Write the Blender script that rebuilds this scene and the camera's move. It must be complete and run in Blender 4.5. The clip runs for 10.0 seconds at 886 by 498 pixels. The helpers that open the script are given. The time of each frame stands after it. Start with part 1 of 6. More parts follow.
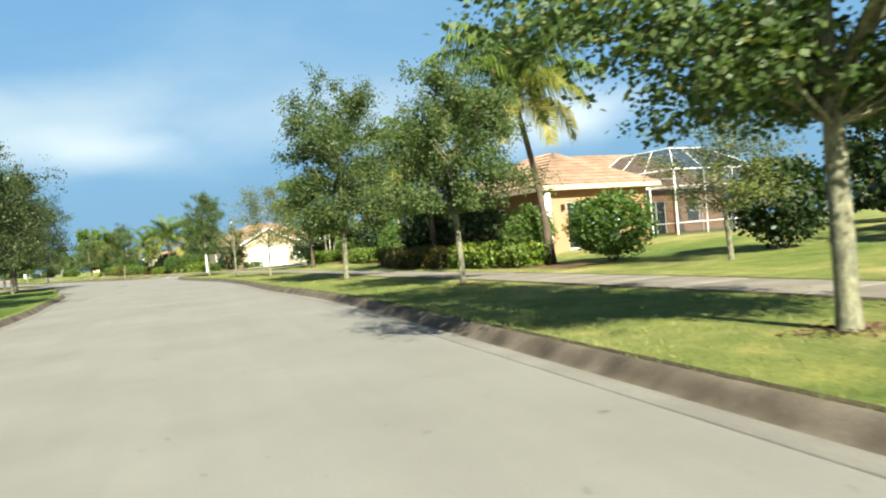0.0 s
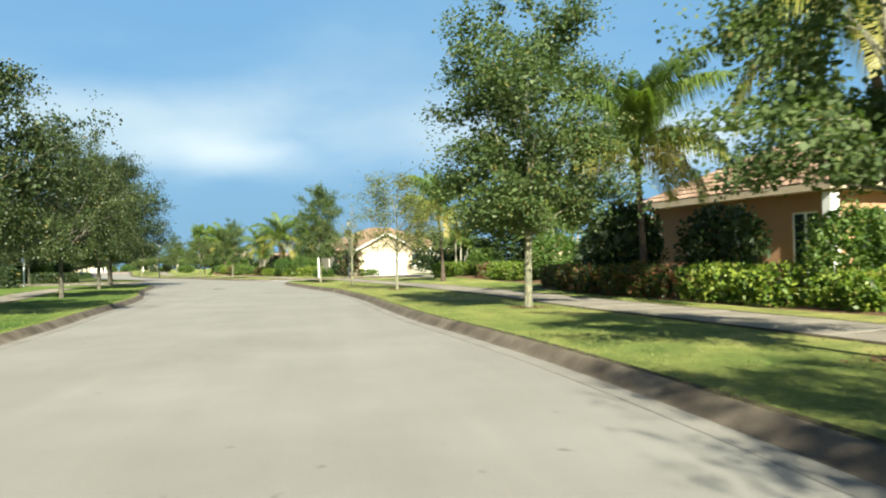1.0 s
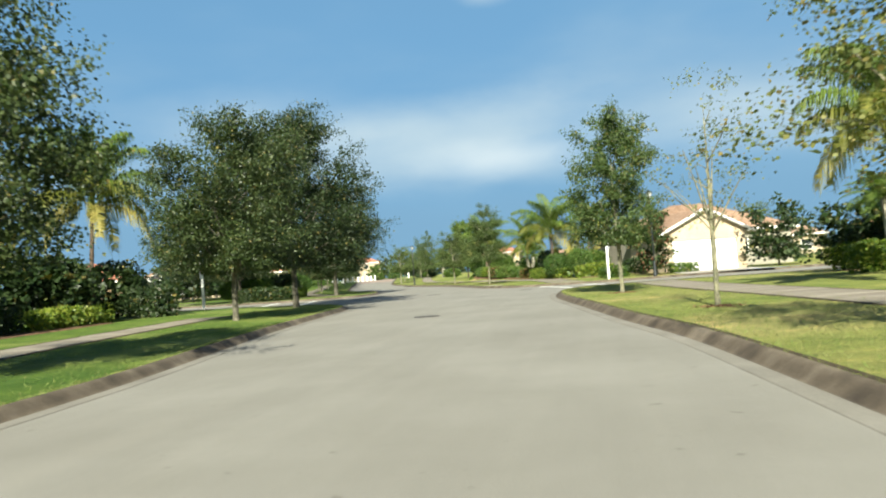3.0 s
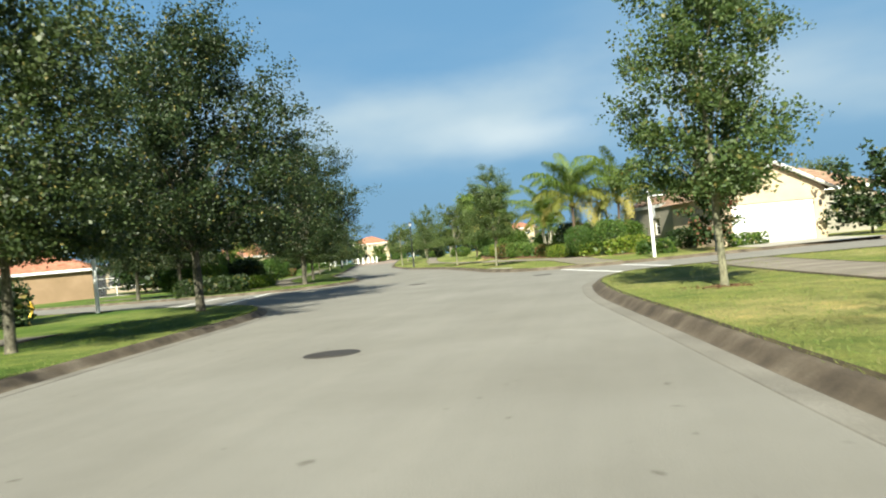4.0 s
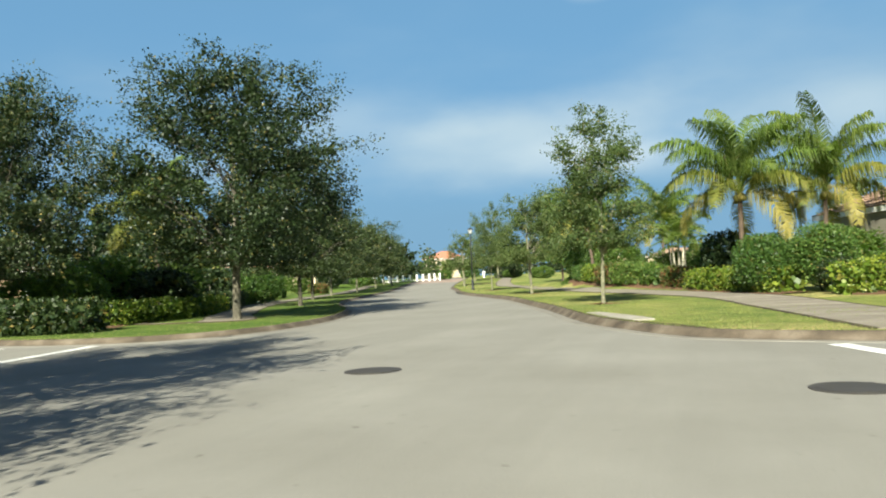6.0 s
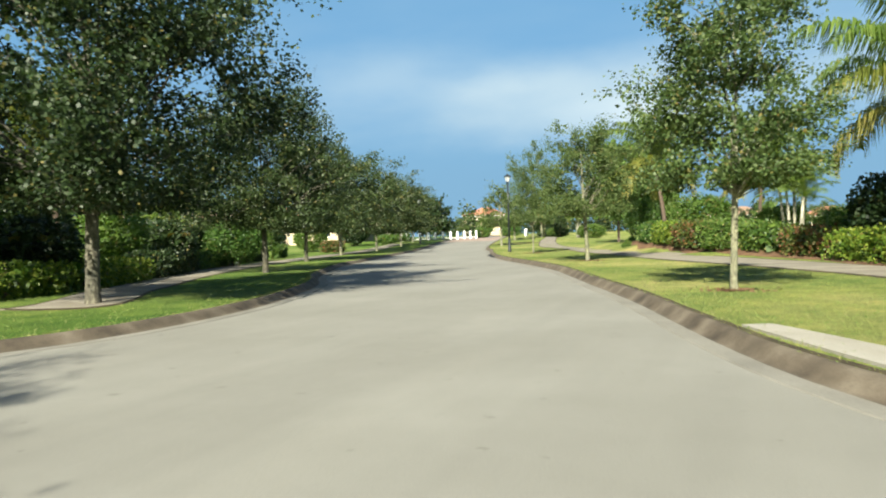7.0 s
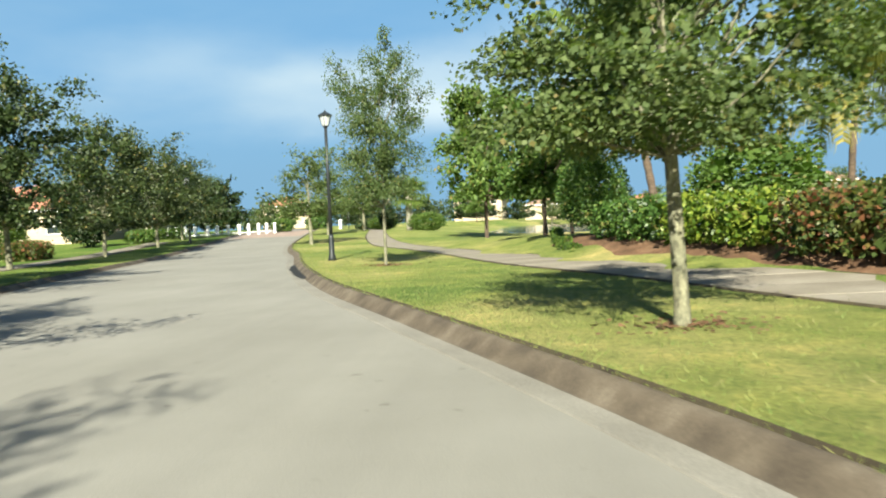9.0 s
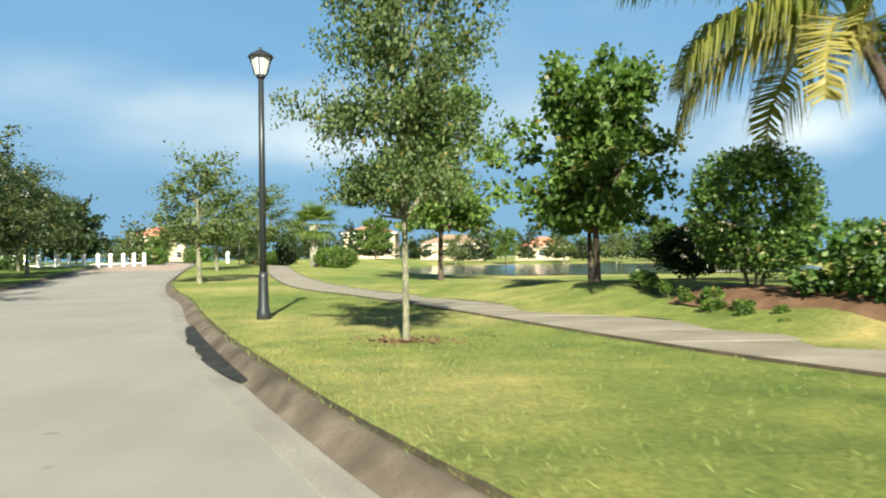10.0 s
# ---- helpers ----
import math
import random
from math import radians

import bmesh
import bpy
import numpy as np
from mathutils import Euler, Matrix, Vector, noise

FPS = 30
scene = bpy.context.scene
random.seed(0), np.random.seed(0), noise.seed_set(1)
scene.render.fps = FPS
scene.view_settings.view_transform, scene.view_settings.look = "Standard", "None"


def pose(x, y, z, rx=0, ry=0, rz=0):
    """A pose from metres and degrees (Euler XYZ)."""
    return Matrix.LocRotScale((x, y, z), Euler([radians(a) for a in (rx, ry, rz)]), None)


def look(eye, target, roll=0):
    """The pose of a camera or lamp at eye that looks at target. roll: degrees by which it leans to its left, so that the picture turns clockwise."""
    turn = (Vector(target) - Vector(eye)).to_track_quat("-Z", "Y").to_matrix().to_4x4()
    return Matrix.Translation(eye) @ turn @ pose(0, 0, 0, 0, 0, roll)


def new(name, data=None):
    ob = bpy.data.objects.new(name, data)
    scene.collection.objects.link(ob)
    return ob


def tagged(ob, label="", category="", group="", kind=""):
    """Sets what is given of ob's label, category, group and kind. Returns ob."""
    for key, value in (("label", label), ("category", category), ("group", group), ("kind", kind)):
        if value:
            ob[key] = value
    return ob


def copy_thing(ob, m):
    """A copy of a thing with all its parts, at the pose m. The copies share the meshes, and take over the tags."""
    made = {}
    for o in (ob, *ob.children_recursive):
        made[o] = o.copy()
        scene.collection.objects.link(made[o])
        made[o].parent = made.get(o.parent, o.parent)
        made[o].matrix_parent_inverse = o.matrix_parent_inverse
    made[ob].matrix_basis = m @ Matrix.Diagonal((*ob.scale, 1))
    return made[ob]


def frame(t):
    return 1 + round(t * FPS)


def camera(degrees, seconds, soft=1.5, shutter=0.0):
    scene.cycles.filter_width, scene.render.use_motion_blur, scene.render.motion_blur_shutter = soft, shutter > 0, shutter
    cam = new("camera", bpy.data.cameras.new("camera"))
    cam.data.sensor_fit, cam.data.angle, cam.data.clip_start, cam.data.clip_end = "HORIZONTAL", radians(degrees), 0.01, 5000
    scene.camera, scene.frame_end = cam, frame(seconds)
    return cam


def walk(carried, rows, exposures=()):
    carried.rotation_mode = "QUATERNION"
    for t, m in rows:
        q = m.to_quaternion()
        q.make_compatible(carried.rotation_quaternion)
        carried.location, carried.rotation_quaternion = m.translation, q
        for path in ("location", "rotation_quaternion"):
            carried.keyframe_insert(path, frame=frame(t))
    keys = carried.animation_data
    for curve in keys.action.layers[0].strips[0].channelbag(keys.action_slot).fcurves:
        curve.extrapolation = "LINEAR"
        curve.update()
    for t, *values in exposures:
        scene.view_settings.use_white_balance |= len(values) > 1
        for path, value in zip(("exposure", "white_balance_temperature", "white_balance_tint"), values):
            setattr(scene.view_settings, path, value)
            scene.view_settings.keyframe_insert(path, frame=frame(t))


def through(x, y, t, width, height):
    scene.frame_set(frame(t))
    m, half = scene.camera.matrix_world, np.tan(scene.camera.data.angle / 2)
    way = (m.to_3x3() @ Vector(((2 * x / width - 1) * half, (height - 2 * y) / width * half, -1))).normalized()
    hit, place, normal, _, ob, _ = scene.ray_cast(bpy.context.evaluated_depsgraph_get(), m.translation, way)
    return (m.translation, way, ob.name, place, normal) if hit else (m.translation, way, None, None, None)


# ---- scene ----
cam = camera(60.2, 10.0, soft=2.0, shutter=0.12)
PATH = [
    (0.0, (-0.00, -0.00, 1.25), (2.99, 9.54, 1.16), -4.8),
    (0.5, (0.17, 5.72, 1.25), (2.45, 15.46, 1.37), -2.3),
    (1.0, (0.13, 11.22, 1.25), (1.76, 21.09, 1.44), -1.2),
    (1.5, (0.04, 16.91, 1.24), (0.87, 26.87, 1.36), -1.7),
    (2.0, (-0.00, 23.04, 1.24), (-0.02, 33.03, 1.53), -3.1),
    (2.5, (-0.18, 29.39, 1.25), (-1.02, 39.34, 1.82), -1.1),
    (3.0, (-0.53, 35.66, 1.26), (-2.46, 45.47, 1.58), -4.1),
    (3.2, (-0.64, 38.19, 1.26), (-2.68, 47.98, 1.31), -5.5),
    (4.3, (-2.15, 51.82, 1.25), (-4.41, 61.56, 1.32), -5.1),
    (4.5, (-2.46, 54.25, 1.25), (-4.84, 63.97, 1.33), -4.9),
    (5.0, (-3.34, 59.98, 1.25), (-5.96, 69.63, 1.27), -4.9),
    (5.5, (-4.44, 65.59, 1.25), (-7.35, 75.15, 1.44), -4.7),
    (5.7, (-4.98, 67.87, 1.25), (-8.00, 77.39, 1.64), -3.6),
    (6.8, (-8.05, 79.99, 1.26), (-11.64, 89.32, 1.39), -1.9),
    (7.0, (-8.60, 82.10, 1.26), (-12.34, 91.37, 1.09), -1.9),
    (7.5, (-10.21, 87.38, 1.25), (-14.17, 96.56, 1.18), -1.8),
    (8.0, (-11.99, 92.75, 1.25), (-15.93, 101.94, 1.18), -3.1),
    (8.5, (-13.83, 98.16, 1.26), (-16.14, 107.88, 0.97), -1.2),
    (9.0, (-15.73, 103.51, 1.26), (-17.02, 113.42, 0.89), -2.6),
    (9.5, (-17.68, 108.72, 1.24), (-18.15, 118.71, 1.36), -2.1),
    (10.0, (-19.73, 113.89, 1.20), (-19.41, 123.88, 1.30), -0.8),
]
SUN_DIR = Vector((-0.06, 1.0, -0.66)).normalized()
walk(cam, [(t, look(eye, target, roll)) for t, eye, target, roll in PATH],
     exposures=[(0.0, 1.40, 6540.0, 2.0), (1.0, 1.40, 6540.0, 2.0), (2.5, 1.20, 6540.0, 2.0), (5.5, 1.12, 6540.0, 2.0), (7.0, 1.28, 6540.0, 2.0), (8.0, 1.38, 6540.0, 2.0), (10.0, 1.32, 6540.0, 2.0)])

# ---- world and sun ----
SUN_ELEV = math.asin(-SUN_DIR.z)
sun_data = bpy.data.lights.new("sun", "SUN")
sun_data.energy, sun_data.angle, sun_data.color = 6.4, radians(0.6), (1.0, 0.93, 0.80)
sun = new("sun", sun_data)
sun.matrix_world = look((0, 0, 60), Vector((0, 0, 60)) + SUN_DIR)


def build_world():
    w = bpy.data.worlds.new("sky")
    scene.world = w
    w.use_nodes = True
    nt = w.node_tree
    nt.nodes.clear()
    N, L = nt.nodes.new, nt.links.new
    out, bg = N("ShaderNodeOutputWorld"), N("ShaderNodeBackground")
    L(bg.outputs[0], out.inputs[0])
    sky = N("ShaderNodeTexSky")
    sky.sky_type, sky.sun_disc = "NISHITA", False
    sky.sun_elevation = SUN_ELEV
    sky.sun_rotation = math.atan2(-SUN_DIR.x, -SUN_DIR.y)
    sky.air_density, sky.dust_density, sky.ozone_density = 1.0, 0.6, 2.0
    dim = N("ShaderNodeVectorMath")
    dim.operation = "SCALE"
    dim.inputs[3].default_value = 0.05
    L(sky.outputs[0], dim.inputs[0])
    tc, sep = N("ShaderNodeTexCoord"), N("ShaderNodeSeparateXYZ")
    L(tc.outputs["Generated"], sep.inputs[0])

    def noise_mask(scale, stretch, shift, lo, hi, detail=6):
        mp, no, rm = N("ShaderNodeMapping"), N("ShaderNodeTexNoise"), N("ShaderNodeMapRange")
        mp.inputs["Scale"].default_value = (scale, scale, scale * stretch)
        mp.inputs["Location"].default_value = shift
        L(tc.outputs["Generated"], mp.inputs[0])
        no.inputs["Scale"].default_value, no.inputs["Detail"].default_value = 1.0, detail
        no.inputs["Roughness"].default_value = 0.5
        L(mp.outputs[0], no.inputs["Vector"])
        rm.interpolation_type = "SMOOTHSTEP"
        rm.inputs[1].default_value, rm.inputs[2].default_value = lo, hi
        L(no.outputs["Fac"], rm.inputs[0])
        return rm.outputs[0]

    # the cloud base is ragged, so height is shifted by a slow noise
    mpz, noz, shift = N("ShaderNodeMapping"), N("ShaderNodeTexNoise"), N("ShaderNodeMath")
    mpz.inputs["Scale"].default_value = (4.0, 4.0, 9.0)
    L(tc.outputs["Generated"], mpz.inputs[0])
    noz.inputs["Scale"].default_value, noz.inputs["Detail"].default_value = 1.0, 4.0
    L(mpz.outputs[0], noz.inputs["Vector"])
    shift.operation = "MULTIPLY_ADD"
    shift.inputs[1].default_value = 0.10
    L(noz.outputs["Fac"], shift.inputs[0])
    low = N("ShaderNodeMath")
    low.operation = "SUBTRACT"
    low.inputs[1].default_value = 0.05
    L(sep.outputs[2], low.inputs[0])
    L(low.outputs[0], shift.inputs[2])

    def ramp_z(lo, hi, a=0.0, b=1.0):
        rm = N("ShaderNodeMapRange")
        rm.interpolation_type = "SMOOTHSTEP"
        for i, v in enumerate((lo, hi, a, b)):
            rm.inputs[i + 1].default_value = v
        L(shift.outputs[0], rm.inputs[0])
        return rm.outputs[0]

    def times(a, b):
        m = N("ShaderNodeMath")
        m.operation = "MULTIPLY"
        for i, v in enumerate((a, b)):
            if isinstance(v, float):
                m.inputs[i].default_value = v
            else:
                L(v, m.inputs[i])
        return m.outputs[0]

    def over(base, colour, mask):
        mx = N("ShaderNodeMix")
        mx.data_type = "RGBA"
        L(mask, mx.inputs[0])
        L(base, mx.inputs[6])
        mx.inputs[7].default_value = (*colour, 1)
        return mx.outputs[2]

    # the sky stays clear and bright on the side of the sun
    dot, clear = N("ShaderNodeVectorMath"), N("ShaderNodeMapRange")
    dot.operation = "DOT_PRODUCT"
    L(tc.outputs["Generated"], dot.inputs[0])
    dot.inputs[1].default_value = -SUN_DIR
    for i, v in enumerate((-0.1, 0.6, 1.0, 0.15)):
        clear.inputs[i + 1].default_value = v
    L(dot.outputs["Value"], clear.inputs[0])
    c = dim.outputs[0]
    c = over(c, (0.085, 0.185, 0.315), times(clear.outputs[0], times(ramp_z(0.85, 0.25), 0.85)))          # thin high veil
    c = over(c, (0.205, 0.275, 0.350), times(noise_mask(1.7, 2.6, (3.1, 0.4, 0.2), 0.46, 0.78, 5), times(ramp_z(0.7, 0.2), 0.5)))
    c = over(c, (0.104, 0.190, 0.290), times(clear.outputs[0], times(ramp_z(0.17, 0.06), 0.85)))            # storm bank low on the horizon
    c = over(c, (0.235, 0.295, 0.350), times(noise_mask(2.0, 3.4, (0.7, 2.3, 1.9), 0.42, 0.72, 5), times(ramp_z(0.10, 0.15), times(ramp_z(0.32, 0.17), 0.55))))

    def cloud(az, el, wide, high, strength, colour, base):
        """A lit cloud with a ragged outline, at a direction in degrees."""
        a, e = radians(az), radians(el)
        sub, sc, jit, add, ln = (N("ShaderNodeVectorMath") for _ in range(5))
        rm = N("ShaderNodeMapRange")
        sub.operation, sc.operation, jit.operation, add.operation, ln.operation = "SUBTRACT", "MULTIPLY", "MULTIPLY_ADD", "ADD", "LENGTH"
        L(tc.outputs["Generated"], sub.inputs[0])
        sub.inputs[1].default_value = (math.sin(a) * math.cos(e), math.cos(a) * math.cos(e), math.sin(e))
        L(sub.outputs[0], sc.inputs[0])
        sc.inputs[1].default_value = (1 / wide, 1 / wide, 1 / high)
        mp, no = N("ShaderNodeMapping"), N("ShaderNodeTexNoise")
        mp.inputs["Scale"].default_value, mp.inputs["Location"].default_value = (4, 4, 9), (az, el, 0)
        L(tc.outputs["Generated"], mp.inputs[0])
        L(mp.outputs[0], no.inputs["Vector"])
        no.inputs["Scale"].default_value, no.inputs["Detail"].default_value = 1.0, 5.0
        L(no.outputs["Color"], jit.inputs[0])
        jit.inputs[1].default_value, jit.inputs[2].default_value = (2.2, 2.2, 2.2), (-1.1, -1.1, -1.1)
        L(sc.outputs[0], add.inputs[0])
        L(jit.outputs[0], add.inputs[1])
        L(add.outputs[0], ln.inputs[0])
        rm.interpolation_type = "SMOOTHSTEP"
        for i, v in enumerate((1.5, 0.0, 0.0, strength)):
            rm.inputs[i + 1].default_value = v
        L(ln.outputs["Value"], rm.inputs[0])
        return over(base, colour, rm.outputs[0])

    c = cloud(-8, 9.6, 0.24, 0.052, 0.75, (0.30, 0.35, 0.39), c)
    c = cloud(-6, 8.3, 0.11, 0.026, 0.62, (0.40, 0.43, 0.455), c)
    c = cloud(11, 9.8, 0.15, 0.045, 0.50, (0.30, 0.35, 0.395), c)
    c = cloud(26, 8.2, 0.10, 0.050, 0.85, (0.42, 0.45, 0.47), c)
    c = cloud(-25, 11.5, 0.16, 0.045, 0.45, (0.28, 0.335, 0.385), c)
    c = cloud(-7, 20.0, 0.035, 0.012, 0.45, (0.30, 0.35, 0.39), c)
    L(c, bg.inputs[0])
    bg.inputs[1].default_value = 1.0


build_world()

# ---- materials ----


def node_mat(name):
    m = bpy.data.materials.new(name)
    m.use_nodes = True
    nt = m.node_tree
    return m, nt, nt.nodes["Principled BSDF"]


def noise_node(nt, scale, detail=5.0, rough=0.55, coord="Object", stretch=(1, 1, 1)):
    tc, mp, no = nt.nodes.new("ShaderNodeTexCoord"), nt.nodes.new("ShaderNodeMapping"), nt.nodes.new("ShaderNodeTexNoise")
    mp.inputs["Scale"].default_value = stretch
    nt.links.new(tc.outputs[coord], mp.inputs[0])
    nt.links.new(mp.outputs[0], no.inputs["Vector"])
    no.inputs["Scale"].default_value, no.inputs["Detail"].default_value, no.inputs["Roughness"].default_value = scale, detail, rough
    return no.outputs["Fac"]


def ramp_node(nt, fac, stops):
    r = nt.nodes.new("ShaderNodeValToRGB")
    while len(r.color_ramp.elements) < len(stops):
        r.color_ramp.elements.new(0.5)
    for e, (p, c) in zip(r.color_ramp.elements, stops):
        e.position, e.color = p, (*c, 1)
    nt.links.new(fac, r.inputs[0])
    return r.outputs[0]


def mix_node(nt, fac, a, b, blend="MIX"):
    mx = nt.nodes.new("ShaderNodeMix")
    mx.data_type, mx.blend_type = "RGBA", blend
    for i, v in ((0, fac), (6, a), (7, b)):
        if isinstance(v, (int, float)):
            mx.inputs[i].default_value = v
        elif isinstance(v, tuple):
            mx.inputs[i].default_value = (*v, 1)
        else:
            nt.links.new(v, mx.inputs[i])
    return mx.outputs[2]


def bump_node(nt, bsdf, height, strength, distance):
    b = nt.nodes.new("ShaderNodeBump")
    b.inputs["Strength"].default_value, b.inputs["Distance"].default_value = strength, distance
    nt.links.new(height, b.inputs["Height"])
    nt.links.new(b.outputs[0], bsdf.inputs["Normal"])


def surface(name, c1, c2, c3, fine=60.0, broad=0.8, rough=0.85, bump=0.3, dist=0.01, random=0.0, spec=0.3):
    """A mottled surface: broad stains over fine grain, with relief."""
    m, nt, b = node_mat(name)
    broad_fac, fine_fac = noise_node(nt, broad, 4), noise_node(nt, fine, 6, 0.7)
    col = ramp_node(nt, broad_fac, [(0.3, c1), (0.52, c2), (0.72, c3)])
    grain = ramp_node(nt, fine_fac, [(0.3, (0.72, 0.72, 0.72)), (0.7, (1.22, 1.22, 1.22))])
    col = mix_node(nt, 1.0, col, grain, "MULTIPLY")
    if random:
        oi = nt.nodes.new("ShaderNodeObjectInfo")
        col = mix_node(nt, 1.0, col, ramp_node(nt, oi.outputs["Random"], [(0.0, (1 - random,) * 3), (1.0, (1 + random,) * 3)]), "MULTIPLY")
    nt.links.new(col, b.inputs["Base Color"])
    b.inputs["Roughness"].default_value = rough
    b.inputs["Specular IOR Level"].default_value = spec
    if bump:
        bump_node(nt, b, fine_fac, bump, dist)
    return m


def leaf_mat(name, dark, mid, light, dry=(0.17, 0.14, 0.045), dry_from=0.975, gloss=0.62, through=0.32):
    """Leaves: each leaf its own shade, part of the light comes through."""
    m, nt, b = node_mat(name)
    geo, oi = nt.nodes.new("ShaderNodeNewGeometry"), nt.nodes.new("ShaderNodeObjectInfo")
    col = ramp_node(nt, geo.outputs["Random Per Island"], [(0.0, dark), (0.45, mid), (dry_from - 0.03, light), (dry_from + 0.02, dry)])
    col = mix_node(nt, 1.0, col, ramp_node(nt, oi.outputs["Random"], [(0.0, (0.86, 0.90, 0.86)), (1.0, (1.14, 1.08, 1.05))]), "MULTIPLY")
    nt.links.new(col, b.inputs["Base Color"])
    b.inputs["Roughness"].default_value, b.inputs["Specular IOR Level"].default_value = max(gloss, 0.44), 0.32
    tr, mx = nt.nodes.new("ShaderNodeBsdfTranslucent"), nt.nodes.new("ShaderNodeMixShader")
    bright = mix_node(nt, 1.0, col, (1.3, 1.5, 0.6), "MULTIPLY")
    nt.links.new(bright, tr.inputs[0])
    mx.inputs[0].default_value = through
    out = nt.nodes["Material Output"]
    nt.links.new(b.outputs[0], mx.inputs[1])
    nt.links.new(tr.outputs[0], mx.inputs[2])
    nt.links.new(mx.outputs[0], out.inputs[0])
    return m


def plain(name, colour, rough=0.6, metal=0.0, spec=0.4, vary=0.12, scale=3.0):
    m, nt, b = node_mat(name)
    d, l = tuple(c * (1 - vary) for c in colour), tuple(c * (1 + vary) for c in colour)
    nt.links.new(ramp_node(nt, noise_node(nt, scale, 6, 0.65), [(0.3, d), (0.7, l)]), b.inputs["Base Color"])
    b.inputs["Roughness"].default_value, b.inputs["Metallic"].default_value, b.inputs["Specular IOR Level"].default_value = rough, metal, spec
    return m


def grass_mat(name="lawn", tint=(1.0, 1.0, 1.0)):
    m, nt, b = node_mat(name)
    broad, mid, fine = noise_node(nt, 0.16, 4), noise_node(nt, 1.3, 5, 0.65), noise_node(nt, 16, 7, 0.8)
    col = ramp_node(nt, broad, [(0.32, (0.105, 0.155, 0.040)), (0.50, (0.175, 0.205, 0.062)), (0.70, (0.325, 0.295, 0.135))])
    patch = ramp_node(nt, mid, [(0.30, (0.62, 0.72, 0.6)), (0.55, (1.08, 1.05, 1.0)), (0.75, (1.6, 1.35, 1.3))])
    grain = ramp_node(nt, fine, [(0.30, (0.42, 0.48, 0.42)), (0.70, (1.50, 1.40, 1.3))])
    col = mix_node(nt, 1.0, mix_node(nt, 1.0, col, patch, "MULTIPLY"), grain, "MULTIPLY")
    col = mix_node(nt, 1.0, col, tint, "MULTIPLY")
    nt.links.new(col, b.inputs["Base Color"])
    b.inputs["Roughness"].default_value, b.inputs["Specular IOR Level"].default_value = 0.9, 0.15
    bump_node(nt, b, fine, 0.8, 0.05)
    return m


def asphalt_mat():
    m, nt, b = node_mat("asphalt")
    broad, fine = noise_node(nt, 0.35, 5, 0.6), noise_node(nt, 90, 6, 0.8)
    streak = noise_node(nt, 1.1, 5, 0.6, stretch=(1.6, 0.10, 1))
    col = ramp_node(nt, broad, [(0.30, (0.182, 0.175, 0.152)), (0.55, (0.208, 0.201, 0.177)), (0.75, (0.232, 0.225, 0.200))])
    col = mix_node(nt, 1.0, col, ramp_node(nt, streak, [(0.30, (0.94, 0.94, 0.94)), (0.55, (1.0, 1.0, 1.0)), (0.78, (1.07, 1.065, 1.06))]), "MULTIPLY")
    col = mix_node(nt, 1.0, col, ramp_node(nt, fine, [(0.30, (0.70, 0.70, 0.70)), (0.70, (1.25, 1.25, 1.25))]), "MULTIPLY")
    spots = noise_node(nt, 5.0, 3, 0.4)
    col = mix_node(nt, 1.0, col, ramp_node(nt, spots, [(0.22, (0.62, 0.60, 0.58)), (0.30, (1.0, 1.0, 1.0))]), "MULTIPLY")
    nt.links.new(col, b.inputs["Base Color"])
    b.inputs["Roughness"].default_value, b.inputs["Specular IOR Level"].default_value = 0.85, 0.25
    bump_node(nt, b, fine, 0.5, 0.006)
    return m


def bark_mat(name, c1, c2, c3, stretch=(6, 6, 1.2), scale=4.0):
    m, nt, b = node_mat(name)
    f, g = noise_node(nt, scale, 6, 0.7, stretch=stretch), noise_node(nt, 2.2, 4)
    col = mix_node(nt, 1.0, ramp_node(nt, f, [(0.3, c1), (0.5, c2), (0.7, c3)]), ramp_node(nt, g, [(0.35, (0.7, 0.72, 0.7)), (0.65, (1.25, 1.22, 1.15))]), "MULTIPLY")
    nt.links.new(col, b.inputs["Base Color"])
    b.inputs["Roughness"].default_value = 0.9
    bump_node(nt, b, f, 0.7, 0.03)
    return m


# the second lawn tint is greener and also carries painted tree shade
GRASS, GRASS_LUSH, ASPHALT = grass_mat(), grass_mat("green_shaded_lawn", (0.54, 0.72, 0.50)), asphalt_mat()
CONCRETE = surface("walk_concrete", (0.140, 0.120, 0.092), (0.195, 0.172, 0.137), (0.245, 0.221, 0.182), 70, 0.7, 0.9, 0.3, 0.004, random=0.08)
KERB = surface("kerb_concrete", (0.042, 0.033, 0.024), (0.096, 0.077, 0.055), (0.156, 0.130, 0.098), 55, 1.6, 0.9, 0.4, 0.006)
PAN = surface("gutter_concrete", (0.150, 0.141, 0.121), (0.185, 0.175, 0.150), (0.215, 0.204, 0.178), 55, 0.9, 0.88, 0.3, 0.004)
SILT = surface("damp_silt", (0.012, 0.012, 0.011), (0.022, 0.021, 0.018), (0.045, 0.042, 0.034), 30, 3.0, 0.7, 0.3, 0.004, spec=0.2)
PALE = surface("pale_concrete", (0.30, 0.28, 0.235), (0.36, 0.34, 0.29), (0.42, 0.40, 0.35), 60, 1.2, 0.9, 0.2, 0.004)
CONCRETE_PALE = surface("inlet_concrete", (0.235, 0.215, 0.175), (0.285, 0.265, 0.222), (0.33, 0.31, 0.27), 60, 1.2, 0.9, 0.2, 0.004)
PAVER = surface("brick_paver", (0.20, 0.145, 0.115), (0.25, 0.19, 0.155), (0.29, 0.235, 0.20), 40, 1.1, 0.9, 0.3, 0.004, random=0.2)
